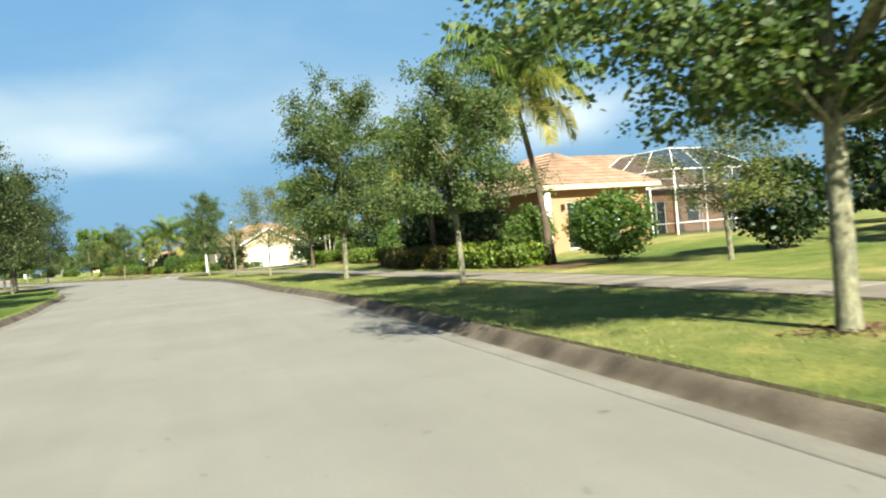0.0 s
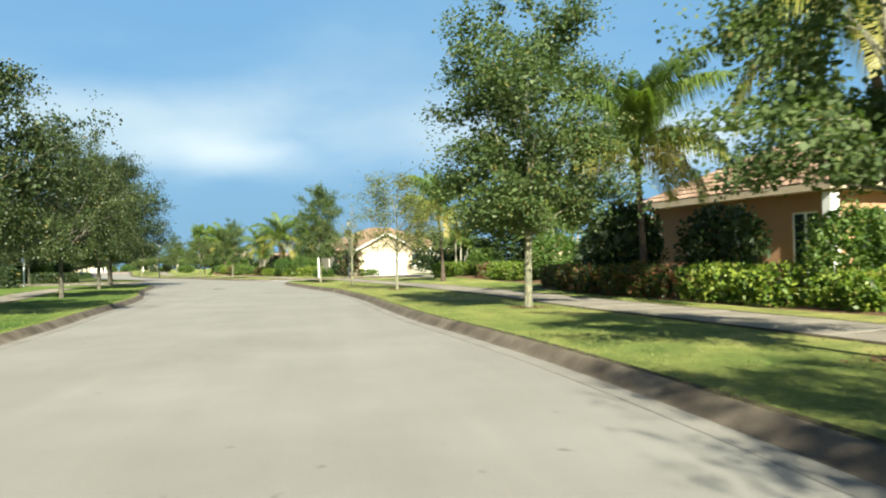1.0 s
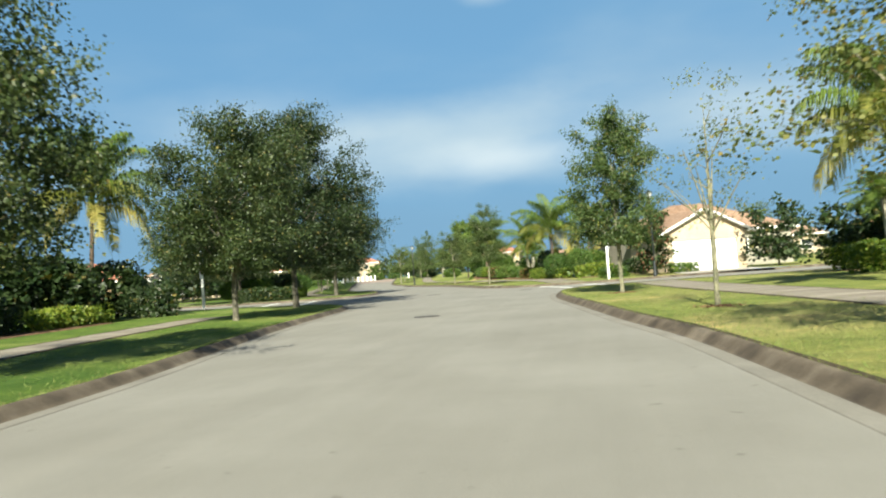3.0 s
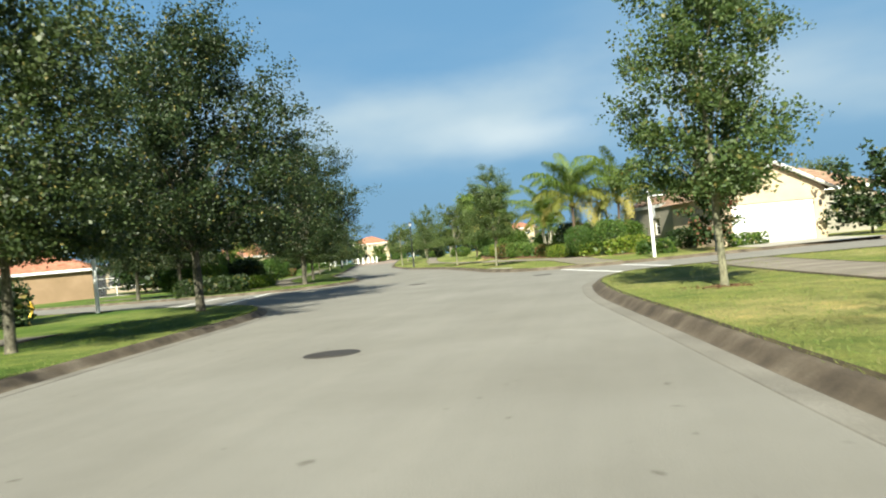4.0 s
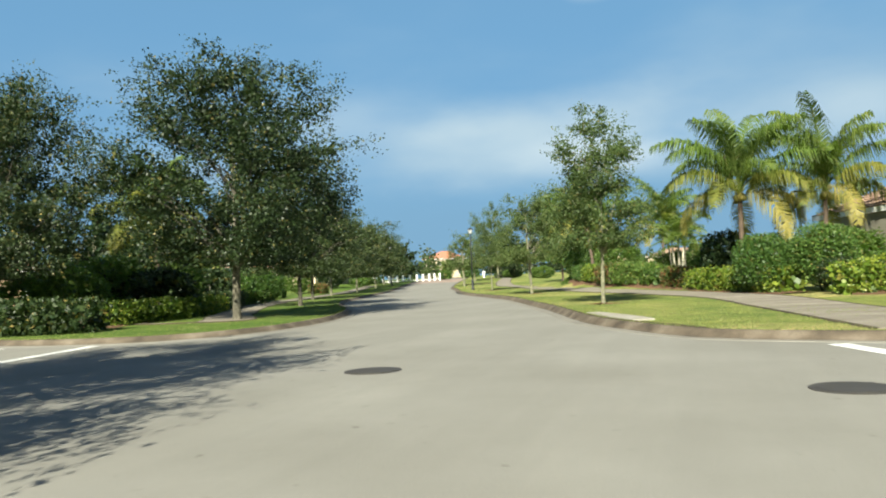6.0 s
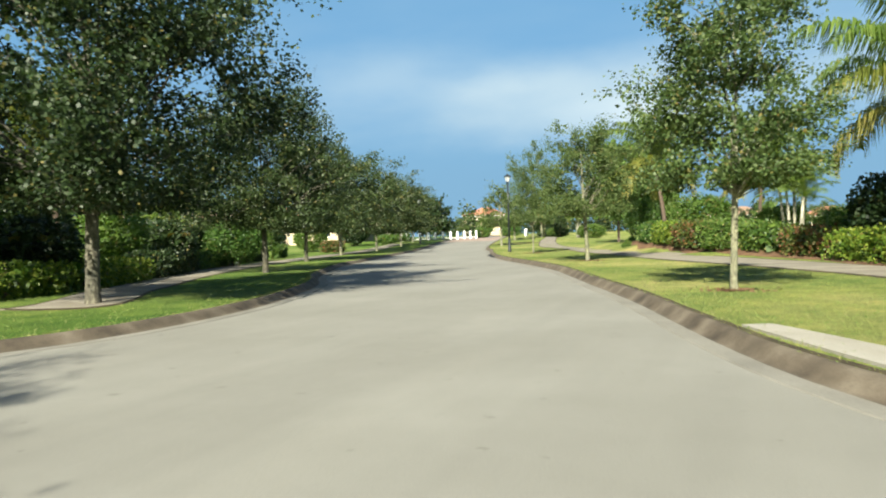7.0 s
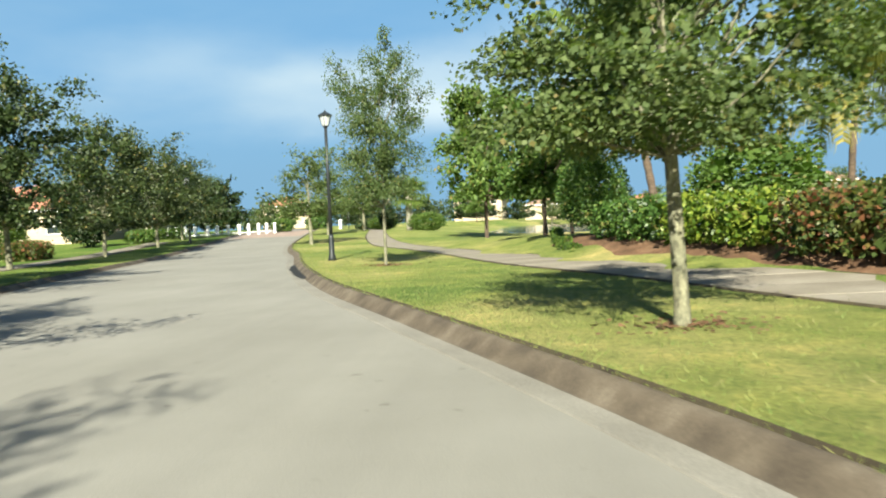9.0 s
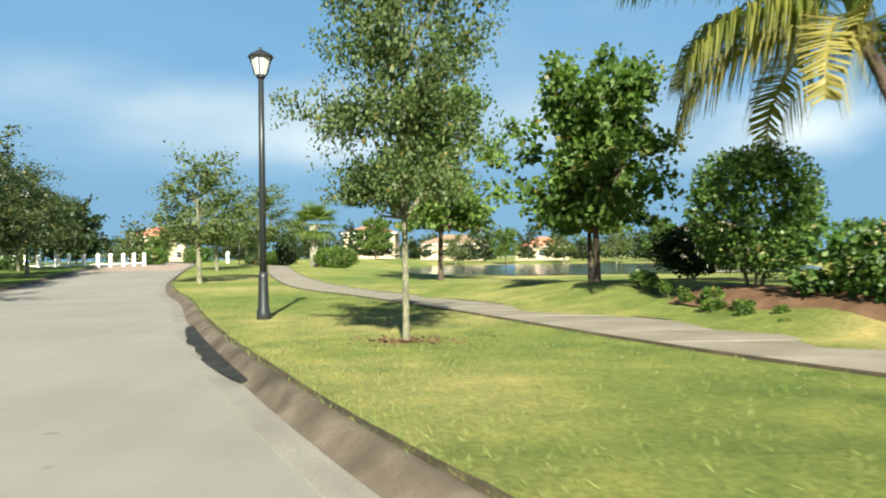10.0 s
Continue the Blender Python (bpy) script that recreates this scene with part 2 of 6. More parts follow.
MULCH = surface("mulch", (0.075, 0.040, 0.020), (0.135, 0.074, 0.040), (0.20, 0.118, 0.068), 30, 2.5, 0.95, 0.9, 0.03)
SOIL = surface("edge_soil", (0.028, 0.022, 0.012), (0.048, 0.038, 0.020), (0.075, 0.062, 0.030), 40, 3.0, 0.95, 0.6, 0.01)
LINE = surface("road_paint", (0.50, 0.50, 0.48), (0.66, 0.66, 0.63), (0.74, 0.74, 0.72), 45, 2.0, 0.7, 0.2, 0.003)
IRON = plain("cast_iron", (0.075, 0.068, 0.060), 0.65, 0.6)
OAK_BARK = bark_mat("oak_bark", (0.056, 0.052, 0.036), (0.155, 0.150, 0.100), (0.285, 0.28, 0.190), (5, 5, 2.0), 4.5)
# same bark darkened, crown shade on west trunks put into the colour
OAK_BARK_DARK = bark_mat("shade_dark_oak_bark", (0.026, 0.023, 0.017), (0.080, 0.073, 0.054), (0.19, 0.18, 0.135), (5, 5, 2.0), 4.5)
PALM_BARK = bark_mat("palm_bark", (0.036, 0.024, 0.018), (0.074, 0.052, 0.037), (0.130, 0.095, 0.070), (2, 2, 14), 3.0)
STEM_BARK = bark_mat("stem_bark", (0.20, 0.18, 0.14), (0.33, 0.31, 0.25), (0.45, 0.43, 0.36), (2, 2, 9), 3.0)
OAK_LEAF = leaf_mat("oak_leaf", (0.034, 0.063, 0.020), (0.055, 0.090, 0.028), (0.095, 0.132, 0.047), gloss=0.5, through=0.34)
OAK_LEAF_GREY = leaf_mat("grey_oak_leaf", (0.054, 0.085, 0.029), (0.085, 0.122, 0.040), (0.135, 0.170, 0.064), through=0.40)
# leaf colour lowered to stand for the self-shadow of dense crowns
OAK_LEAF_DARK = leaf_mat("shade_dark_oak_leaf", (0.020, 0.036, 0.011), (0.035, 0.055, 0.017), (0.066, 0.088, 0.031), gloss=0.48, through=0.24)
OAK_LEAF_PALE = leaf_mat("pale_oak_leaf", (0.055, 0.080, 0.022), (0.105, 0.130, 0.040), (0.19, 0.20, 0.07), dry_from=0.86)
BROAD_LEAF = leaf_mat("broad_leaf", (0.052, 0.095, 0.022), (0.084, 0.145, 0.032), (0.140, 0.205, 0.052), gloss=0.5, through=0.42)
MAGNOLIA_LEAF = leaf_mat("magnolia_leaf", (0.012, 0.032, 0.009), (0.028, 0.056, 0.015), (0.060, 0.085, 0.028), dry=(0.13, 0.055, 0.032), dry_from=0.80)
# green leaves taken nearly black, deep shade under the trees put into colour
SHADE_LEAF = leaf_mat("shade_dark_leaf", (0.010, 0.023, 0.007), (0.018, 0.036, 0.010), (0.038, 0.060, 0.019), gloss=0.5, through=0.18)
# darkest oak leaves: the shaded side of the big crowns, put into colour
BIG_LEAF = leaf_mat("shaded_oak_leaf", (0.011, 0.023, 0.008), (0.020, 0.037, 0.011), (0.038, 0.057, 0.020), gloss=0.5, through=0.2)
SHRUB_LEAF = leaf_mat("shrub_leaf", (0.028, 0.064, 0.016), (0.056, 0.112, 0.024), (0.110, 0.178, 0.040), gloss=0.32)
LIME_LEAF = leaf_mat("lime_leaf", (0.045, 0.090, 0.012), (0.095, 0.150, 0.020), (0.210, 0.250, 0.038), gloss=0.4)
HEDGE_LEAF = leaf_mat("hedge_leaf", (0.024, 0.056, 0.012), (0.050, 0.098, 0.018), (0.110, 0.165, 0.030), gloss=0.4)
RED_LEAF = leaf_mat("red_leaf", (0.028, 0.050, 0.012), (0.058, 0.086, 0.020), (0.120, 0.120, 0.032), dry=(0.150, 0.066, 0.032), dry_from=0.74, gloss=0.5)
PALM_LEAF = leaf_mat("palm_leaf", (0.062, 0.105, 0.020), (0.108, 0.160, 0.034), (0.180, 0.230, 0.064), gloss=0.5, through=0.38)
PALM_OLIVE = leaf_mat("olive_palm_leaf", (0.085, 0.110, 0.022), (0.150, 0.165, 0.036), (0.235, 0.225, 0.062), gloss=0.5, through=0.4)
PALM_YELLOW = leaf_mat("yellow_palm_leaf", (0.16, 0.160, 0.045), (0.26, 0.235, 0.070), (0.35, 0.30, 0.10), gloss=0.4, through=0.4)
BLADE = leaf_mat("grass_blade", (0.095, 0.150, 0.038), (0.150, 0.195, 0.055), (0.22, 0.23, 0.085), dry=(0.21, 0.19, 0.09), dry_from=0.88, gloss=0.7)
STUCCO_PEACH = surface("peach_stucco", (0.31, 0.172, 0.096), (0.355, 0.200, 0.114), (0.395, 0.228, 0.132), 80, 0.6, 0.9, 0.35, 0.006)
STUCCO_CREAM = surface("cream_stucco", (0.42, 0.34, 0.235), (0.46, 0.375, 0.265), (0.50, 0.41, 0.30), 80, 0.6, 0.9, 0.35, 0.006)
# beige dulled to carry the shade on the second house's west wall
STUCCO_GREY = surface("shade_dulled_beige_stucco", (0.24, 0.225, 0.180), (0.28, 0.260, 0.21), (0.32, 0.300, 0.25), 80, 0.6, 0.9, 0.35, 0.006)
STUCCO_TAN = surface("tan_stucco", (0.18, 0.125, 0.075), (0.21, 0.145, 0.09), (0.24, 0.17, 0.11), 80, 0.6, 0.9, 0.35, 0.006)
TRIM = plain("white_paint", (0.78, 0.77, 0.74), 0.45, vary=0.06)
GARAGE = plain("garage_door_paint", (0.82, 0.82, 0.81), 0.45, vary=0.03)
TILE = surface("tan_roof_tile", (0.205, 0.128, 0.086), (0.265, 0.176, 0.122), (0.32, 0.225, 0.165), 14, 1.6, 0.85, 0.4, 0.02)
TILE_RED = surface("red_roof_tile", (0.30, 0.115, 0.070), (0.38, 0.165, 0.105), (0.44, 0.22, 0.145), 14, 1.6, 0.85, 0.4, 0.02)
POLE = plain("dark_pole_paint", (0.022, 0.026, 0.028), 0.4, 0.2)
HYDRANT = plain("yellow_hydrant_paint", (0.62, 0.42, 0.05), 0.45)
SIGN_BACK = plain("sign_aluminium", (0.42, 0.44, 0.46), 0.45, 0.5)
SIGN_GREEN = plain("sign_blade_dark", (0.020, 0.035, 0.035), 0.5)
DOOR_BROWN = plain("brown_door", (0.20, 0.095, 0.055), 0.6)


def glass_mat():
    m, nt, b = node_mat("window_glass")
    b.inputs["Base Color"].default_value = (0.020, 0.028, 0.030, 1)
    b.inputs["Roughness"].default_value, b.inputs["Specular IOR Level"].default_value = 0.06, 0.8
    return m


def screen_mat():
    """Insect screen: a thin dark mesh that lets most light pass."""
    m, nt, b = node_mat("insect_screen")
    b.inputs["Base Color"].default_value = (0.03, 0.035, 0.04, 1)
    b.inputs["Alpha"].default_value = 0.5
    b.inputs["Roughness"].default_value = 0.6
    return m


def lens_mat():
    m, nt, b = node_mat("lamp_glass")
    b.inputs["Base Color"].default_value = (0.42, 0.44, 0.44, 1)
    b.inputs["Roughness"].default_value = 0.25
    return m


def water_mat():
    m, nt, b = node_mat("pond_water")
    b.inputs["Base Color"].default_value = (0.05, 0.075, 0.075, 1)
    b.inputs["Roughness"].default_value = 0.08
    bump_node(nt, b, noise_node(nt, 3.0, 4, 0.6, stretch=(1, 0.35, 1)), 0.25, 0.03)
    return m


GLASS, SCREEN, LENS, WATER = glass_mat(), screen_mat(), lens_mat(), water_mat()

# ---- mesh helpers ----


def raw_mesh(name, verts, faces, material, smooth=False):
    me = bpy.data.meshes.new(name)
    me.from_pydata([tuple(v) for v in verts], [], [tuple(f) for f in faces])
    if material:
        me.materials.append(material)
    if smooth:
        me.polygons.foreach_set("use_smooth", [True] * len(me.polygons))
    me.update()
    return me


def numpy_mesh(name, verts, quads, material):
    """A mesh of quads from arrays."""
    me = bpy.data.meshes.new(name)
    n = len(quads)
    me.vertices.add(len(verts))
    me.vertices.foreach_set("co", np.asarray(verts, np.float32).ravel())
    me.loops.add(4 * n)
    me.loops.foreach_set("vertex_index", np.asarray(quads, np.int32).ravel())
    me.polygons.add(n)
    me.polygons.foreach_set("loop_start", np.arange(0, 4 * n, 4, dtype=np.int32))
    me.update(calc_edges=True)
    me.materials.append(material)
    return me


def part(name, bm, material, parent, label=""):
    """Link a bmesh or a mesh as one object under a thing or a part."""
    if isinstance(bm, bmesh.types.BMesh):
        me = bpy.data.meshes.new(name)
        bm.to_mesh(me)
        bm.free()
    else:
        me = bm
    if material and not me.materials:
        me.materials.append(material)
    ob = new(name, me)
    ob.parent = parent
    if label:
        tagged(ob, label)
    return ob


def thing(name, m, label, category, group="", kind=""):
    ob = new(name)
    ob.matrix_world = m
    ob.empty_display_size = 0.2
    return tagged(ob, label, category, group, kind)


def add_box(bm, x0, x1, y0, y1, z0, z1, bevel=0.0):
    made = bmesh.ops.create_cube(bm, size=1.0)["verts"]
    for v in made:
        v.co = Vector(((x0 + x1) / 2 + v.co.x * (x1 - x0), (y0 + y1) / 2 + v.co.y * (y1 - y0), (z0 + z1) / 2 + v.co.z * (z1 - z0)))
    if bevel:
        edges = list({e for v in made for e in v.link_edges})
        bmesh.ops.bevel(bm, geom=edges, offset=bevel, segments=2, affect="EDGES", profile=0.5)
    return bm


def box_bm(x0, x1, y0, y1, z0, z1, bevel=0.0):
    return add_box(bmesh.new(), x0, x1, y0, y1, z0, z1, bevel)


def tube_arrays(points, radii, sides=8, cap=True):
    """Vertices and faces of a tapered tube through points."""
    pts = [Vector(p) for p in points]
    verts, faces = [], []
    ref = Vector((0.31, 0.95, 0.05))
    for i, p in enumerate(pts):
        d = (pts[min(i + 1, len(pts) - 1)] - pts[max(i - 1, 0)]).normalized()
        a = d.cross(ref)
        a = a.normalized() if a.length > 1e-4 else Vector((1, 0, 0))
        b = d.cross(a)
        for k in range(sides):
            an = 2 * math.pi * k / sides
            verts.append(p + (a * math.cos(an) + b * math.sin(an)) * radii[i])
    for i in range(len(pts) - 1):
        for k in range(sides):
            j = (k + 1) % sides
            faces.append((i * sides + k, i * sides + j, (i + 1) * sides + j, (i + 1) * sides + k))
    if cap:
        faces.append(tuple(range(sides - 1, -1, -1)))
        faces.append(tuple((len(pts) - 1) * sides + k for k in range(sides)))
    return verts, faces


def join_arrays(pieces):
    verts, faces = [], []
    for v, f in pieces:
        n = len(verts)
        verts += v
        faces += [tuple(i + n for i in q) for q in f]
    return verts, faces


def lathe_arrays(profile, sides=16):
    """A turned shape from (radius, height) pairs."""
    return tube_arrays([(0, 0, z) for r, z in profile], [max(r, 1e-3) for r, z in profile], sides)


def smooth_line(pts, step=1.0):
    """A Catmull-Rom line through points, in even steps."""
    p = [np.array(q, float) for q in pts]
    p = [2 * p[0] - p[1]] + p + [2 * p[-1] - p[-2]]
    out = []
    for i in range(1, len(p) - 2):
        n = max(1, int(round(np.linalg.norm(p[i + 1] - p[i]) / step)))
        for k in range(n):
            t = k / n
            out.append(0.5 * (2 * p[i] + (p[i + 1] - p[i - 1]) * t + (2 * p[i - 1] - 5 * p[i] + 4 * p[i + 1] - p[i + 2]) * t * t
                              + (3 * p[i] - p[i - 1] - 3 * p[i + 1] + p[i + 2]) * t ** 3))
    out.append(p[-2])
    return np.array(out)


def normals_of(line):
    d = np.gradient(line, axis=0)
    d /= np.linalg.norm(d, axis=1)[:, None]
    return np.stack([d[:, 1], -d[:, 0]], 1)      # to the right of the way


def inside(px, py, poly):
    """Whether points lie in a polygon."""
    px, py = np.atleast_1d(px), np.atleast_1d(py)
    hit = np.zeros(len(px), bool)
    x1, y1 = poly[:, 0], poly[:, 1]
    x2, y2 = np.roll(x1, -1), np.roll(y1, -1)
    for a, b, c, d in zip(x1, y1, x2, y2):
        if b == d:
            continue
        k = ((b > py) != (d > py)) & (px < (c - a) * (py - b) / (d - b) + a)
        hit ^= k
    return hit


def sstep(v, lo, hi):
    t = np.clip((np.asarray(v, float) - lo) / (hi - lo), 0, 1)
    return t * t * (3 - 2 * t)


# ---- plan of the street ----
KERB_SE = smooth_line([(3.4, -60), (3.4, -20), (3.4, 0), (3.38, 10), (3.3, 18), (2.98, 23), (2.5, 28), (2.22, 33), (2.0, 38), (1.58, 43), (1.03, 48), (0.2, 52.5),
                       (-0.65, 58), (-1.22, 61.5), (-1.68, 64.5), (-1.95, 67.5), (-2.0, 70), (-1.7, 72), (-1.0, 73.4), (0.4, 74.2), (3, 74.8), (8, 76), (20, 80), (40, 86.5), (80, 99)])
KERB_NE = smooth_line([(80, 109.5), (40, 97), (20, 90.8), (8, 87), (3, 85.3), (0.5, 84.4), (-2, 84.1), (-4, 84.5), (-5.8, 85.4), (-6.95, 87.1), (-7.95, 88.9), (-8.85, 91.3),
                       (-10.3, 95.8), (-11.85, 100), (-13.15, 103.6), (-14.7, 107.6), (-17.4, 113.2), (-19.6, 117.6), (-21.6, 122.4), (-23.6, 127.8), (-26, 135),
                       (-28.4, 141.3), (-31.2, 150), (-34.2, 162), (-37, 174), (-41, 188), (-47, 205), (-58, 235), (-75, 280)])
KERB_SW = smooth_line([(-5.2, -60), (-5.2, -20), (-5.2, 5), (-5.3, 20), (-5.7, 28), (-6.3, 34), (-6.7, 39), (-7.4, 45), (-8.4, 50), (-9.6, 56), (-10.5, 62), (-11, 65.5), (-11.6, 68),
                       (-12.7, 70.3), (-14.5, 72.4), (-18, 74.8), (-23, 77.2), (-30, 80.2), (-45, 86), (-80, 98)])
KERB_NW = smooth_line([(-80, 107), (-60, 99.8), (-35, 90.8), (-25, 87.2), (-21.5, 86.5), (-18.7, 87.0), (-17.45, 88.6), (-17.15, 90.6), (-17.4, 93), (-18.2, 96), (-20.1, 100.5), (-22.2, 104),
                       (-24, 107.7), (-26.4, 113), (-28.2, 118.5), (-30, 124), (-32.3, 131.4), (-35, 140), (-38, 150), (-41, 161), (-44, 172), (-48.5, 187), (-55, 204), (-66, 235), (-83, 280)])
STREET = np.concatenate([KERB_SE, KERB_NE, KERB_NW[::-1], KERB_SW[::-1]])
EAST_X = np.concatenate([KERB_SE[KERB_SE[:, 0] < 3.6][:120], KERB_NE[KERB_NE[:, 0] < -5]])
EAST_X = EAST_X[np.argsort(EAST_X[:, 1])]
POND = [(-6.0 + 27 * math.cos(a) * (1 + 0.12 * math.sin(3 * a)), 196 + 34 * math.sin(a) * (1 + 0.08 * math.cos(2 * a))) for a in np.linspace(0, 2 * math.pi, 64, endpoint=False)]


def rise(x, y):
    """The street climbs a little towards the white parapets."""
    return 0.85 * sstep(y, 138, 182) * sstep(-np.asarray(x, float), 14, 26)


def ground_z(x, y):
    x, y = np.asarray(x, float), np.asarray(y, float)
    off = x - np.interp(y, EAST_X[:, 1], EAST_X[:, 0])
    berm = 0.46 * sstep(off, 6.8, 8.8) * sstep(y, 107, 118) * (1 - sstep(y, 131, 145)) + 0.5 * sstep(off, 7.5, 20) * (1 - sstep(y, 62, 74))
    pond = np.hypot((x + 6) / 30.0, (y - 196) / 38.0)
    dip = 0.75 * (1 - sstep(pond, 0.86, 1.12))
    roll = 0.03 * np.sin(x * 0.33 + 1.3) * np.sin(y * 0.27) * sstep(abs(off + 4.5), 9, 14)
    return 0.13 + rise(x, y) + berm - dip + roll


def gz(x, y):
    return float(ground_z(x, y))


def at(x, y, turn=0.0, scale=1.0, dz=0.0, tall=None):
    """A pose that stands on the ground."""
    return Matrix.LocRotScale((x, y, gz(x, y) + dz), Euler((0, 0, radians(turn))), (scale, scale, scale if tall is None else tall))


def triangulated(points, keep):
    """Triangles of a plane set of points and edges, those whose middles pass keep."""
    from mathutils import geometry
    pts, edges = points
    v, e, f, *_ = geometry.delaunay_2d_cdt([Vector(p) for p in pts], edges, [], 0, 1e-4)
    v = np.array([tuple(q) for q in v])
    f = np.array([q for q in f if len(q) == 3])
    mid = v[f].mean(1)
    return v, f[keep(mid[:, 0], mid[:, 1])]


def build_ground():
    n = len(STREET)
    edges = [(i, (i + 1) % n) for i in range(n)]
    pts = [tuple(p) for p in STREET]
    gx, gy = np.meshgrid(np.arange(-66, 46, 2.0), np.arange(-40, 240, 2.0))
    grid = np.stack([gx.ravel(), gy.ravel()], 1)
    near = np.min(np.abs(grid[:, None, 0] - STREET[None, ::3, 0]) + np.abs(grid[:, None, 1] - STREET[None, ::3, 1]), 1) < 0.8
    pts += [tuple(p) for p in grid[~near]]
    for r in (110, 180, 300, 600, 1200, 2400):
        pts += [(r * math.cos(a), 90 + r * 1.25 * math.sin(a)) for a in np.linspace(0, 2 * math.pi, 48, endpoint=False)]
    v, f = triangulated((pts, edges), lambda x, y: ~inside(x, y, STREET))
    z = ground_z(v[:, 0], v[:, 1])
    me = raw_mesh("ground", np.c_[v, z], f, GRASS, True)
    me.materials.append(GRASS_LUSH)         # west lawns: greener grass, with tree shade darkened into the tint
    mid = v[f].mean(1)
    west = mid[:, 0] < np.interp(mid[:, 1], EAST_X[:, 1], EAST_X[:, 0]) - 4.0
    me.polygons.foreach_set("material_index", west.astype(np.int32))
    ob = new("ground", me)
    tagged(ob, "mown green lawn with dry yellow patches beside the street", "lawn", kind="structure")
    far = grid[~near]
    road_pts = [tuple(p) for p in STREET] + [tuple(p) for p in far[inside(far[:, 0], far[:, 1], STREET)]]
    v, f = triangulated((road_pts, edges), lambda x, y: inside(x, y, STREET))
    ob = new("road", raw_mesh("road", np.c_[v, rise(v[:, 0], v[:, 1])], f, ASPHALT, True))
    tagged(ob, "sun-bleached grey asphalt street with faint streaks", "road", kind="structure")


def build_kerb(name, line, inward):
    """A roll kerb with its gutter pan; inward: +1 if the road lies to the right of the line's way."""
    profile = [(-0.05, 0.02), (-0.02, 0.128), (0.0, 0.142), (0.05, 0.143), (0.09, 0.130), (0.135, 0.095), (0.18, 0.050), (0.22, 0.018), (0.26, 0.006), (0.36, 0.007), (0.50, 0.012), (0.515, 0.009), (0.52, -0.03)]
    nrm = normals_of(line) * inward
    line_k = len(line)
    verts, faces = [], []
    k = len(profile)
    for p, q in zip(line, nrm):
        for off, z in profile:
            x, y = p + q * off
            verts.append((x, y, z + float(rise(x, y))))
    mats = []
    for i in range(line_k - 1):
        for j in range(k - 1):
            a = (i * k + j, (i + 1) * k + j, (i + 1) * k + j + 1, i * k + j + 1)
            faces.append(a if inward < 0 else a[::-1])
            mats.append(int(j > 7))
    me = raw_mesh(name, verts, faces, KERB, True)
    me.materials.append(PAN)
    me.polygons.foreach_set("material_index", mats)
    ob = new(name, me)
    tagged(ob, "brown-stained concrete roll kerb with a gutter pan", "kerb", kind="structure")


build_ground()
build_kerb("kerb_1", KERB_SE, -1)
build_kerb("kerb_2", KERB_NE, -1)
build_kerb("kerb_3", KERB_NW, 1)
build_kerb("kerb_4", KERB_SW, 1)

# ---- plants ----


def kite_leaves(rng, centres, size, droop=0.25, out=None, out_pull=0.0, aspect=0.34, flat=0.0):
    """Leaves as bent kites: one island of four corners each; flat: how far their faces turn to the sky."""
    n = len(centres)
    d = rng.normal(size=(n, 3))
    if out is not None:
        d += out * out_pull
    d[:, 2] -= droop
    d /= np.linalg.norm(d, axis=1)[:, None]
    side = np.cross(d, rng.normal(size=(n, 3)) + np.array([0, 0, flat]))
    side /= np.linalg.norm(side, axis=1)[:, None] + 1e-9
    s = (size * rng.uniform(0.7, 1.3, n))[:, None]
    up = np.cross(side, d)
    mid = centres + d * s * 0.45 + up * s * 0.08
    v = np.stack([centres, mid + side * s * aspect, centres + d * s, mid - side * s * aspect], 1).reshape(-1, 3)
    return v, np.arange(4 * n).reshape(-1, 4)


def crown_points(rng, h0, h1, r, count, lump, skew=0.42, boughs=24):
    """Clump middles strung along boughs that reach the skin of an uneven crown between two heights."""
    ph = rng.uniform(0, 2 * math.pi, 6)

    def skin(t, a):
        env = np.sqrt(np.clip(1 - ((t - skew) / np.where(t < skew, skew + 0.06, 1.06 - skew)) ** 2, 0.02, 1))
        lob = 1 + lump * (np.sin(2 * a + ph[0] + 3 * t) * 0.5 + np.sin(3 * a + ph[1] - 5 * t) * 0.35 + np.sin(5 * a + ph[2] + 9 * t) * 0.25)
        return r * env * lob

    # the ends of the boughs are spread evenly round the crown
    k = np.arange(boughs)
    ta = np.clip((k + 0.5) / boughs + rng.uniform(-0.04, 0.04, boughs), 0.03, 0.99)
    aa = k * 2.39996 + rng.uniform(-0.35, 0.35, boughs)
    reach = skin(ta, aa) * rng.uniform(0.70, 1.12, boughs)
    ends = np.stack([reach * np.cos(aa), reach * np.sin(aa), h0 + (h1 - h0) * (ta + (ta > 0.6) * rng.uniform(-0.02, 0.06, boughs))], 1)
    roots = np.stack([np.zeros(boughs), np.zeros(boughs), h0 + (h1 - h0) * np.clip(ta - 0.30, 0.0, 0.75)], 1)
    b = rng.integers(0, boughs, count)
    f = rng.beta(2.3, 1.0, count)
    p = roots[b] + (ends[b] - roots[b]) * f[:, None]
    p += rng.normal(size=p.shape) * r * np.array([0.13, 0.13, 0.085])
    t, a = rng.beta(1.05, 1.35, count), rng.uniform(0, 2 * math.pi, count)
    rho = skin(t, a) * rng.uniform(0, 0.92, count) ** 0.5
    q = np.stack([rho * np.cos(a), rho * np.sin(a), h0 + (h1 - h0) * t], 1)
    p = np.where((rng.random(count) < 0.26)[:, None], q, p)
    p[:, 2] = np.maximum(p[:, 2], h0)
    return p


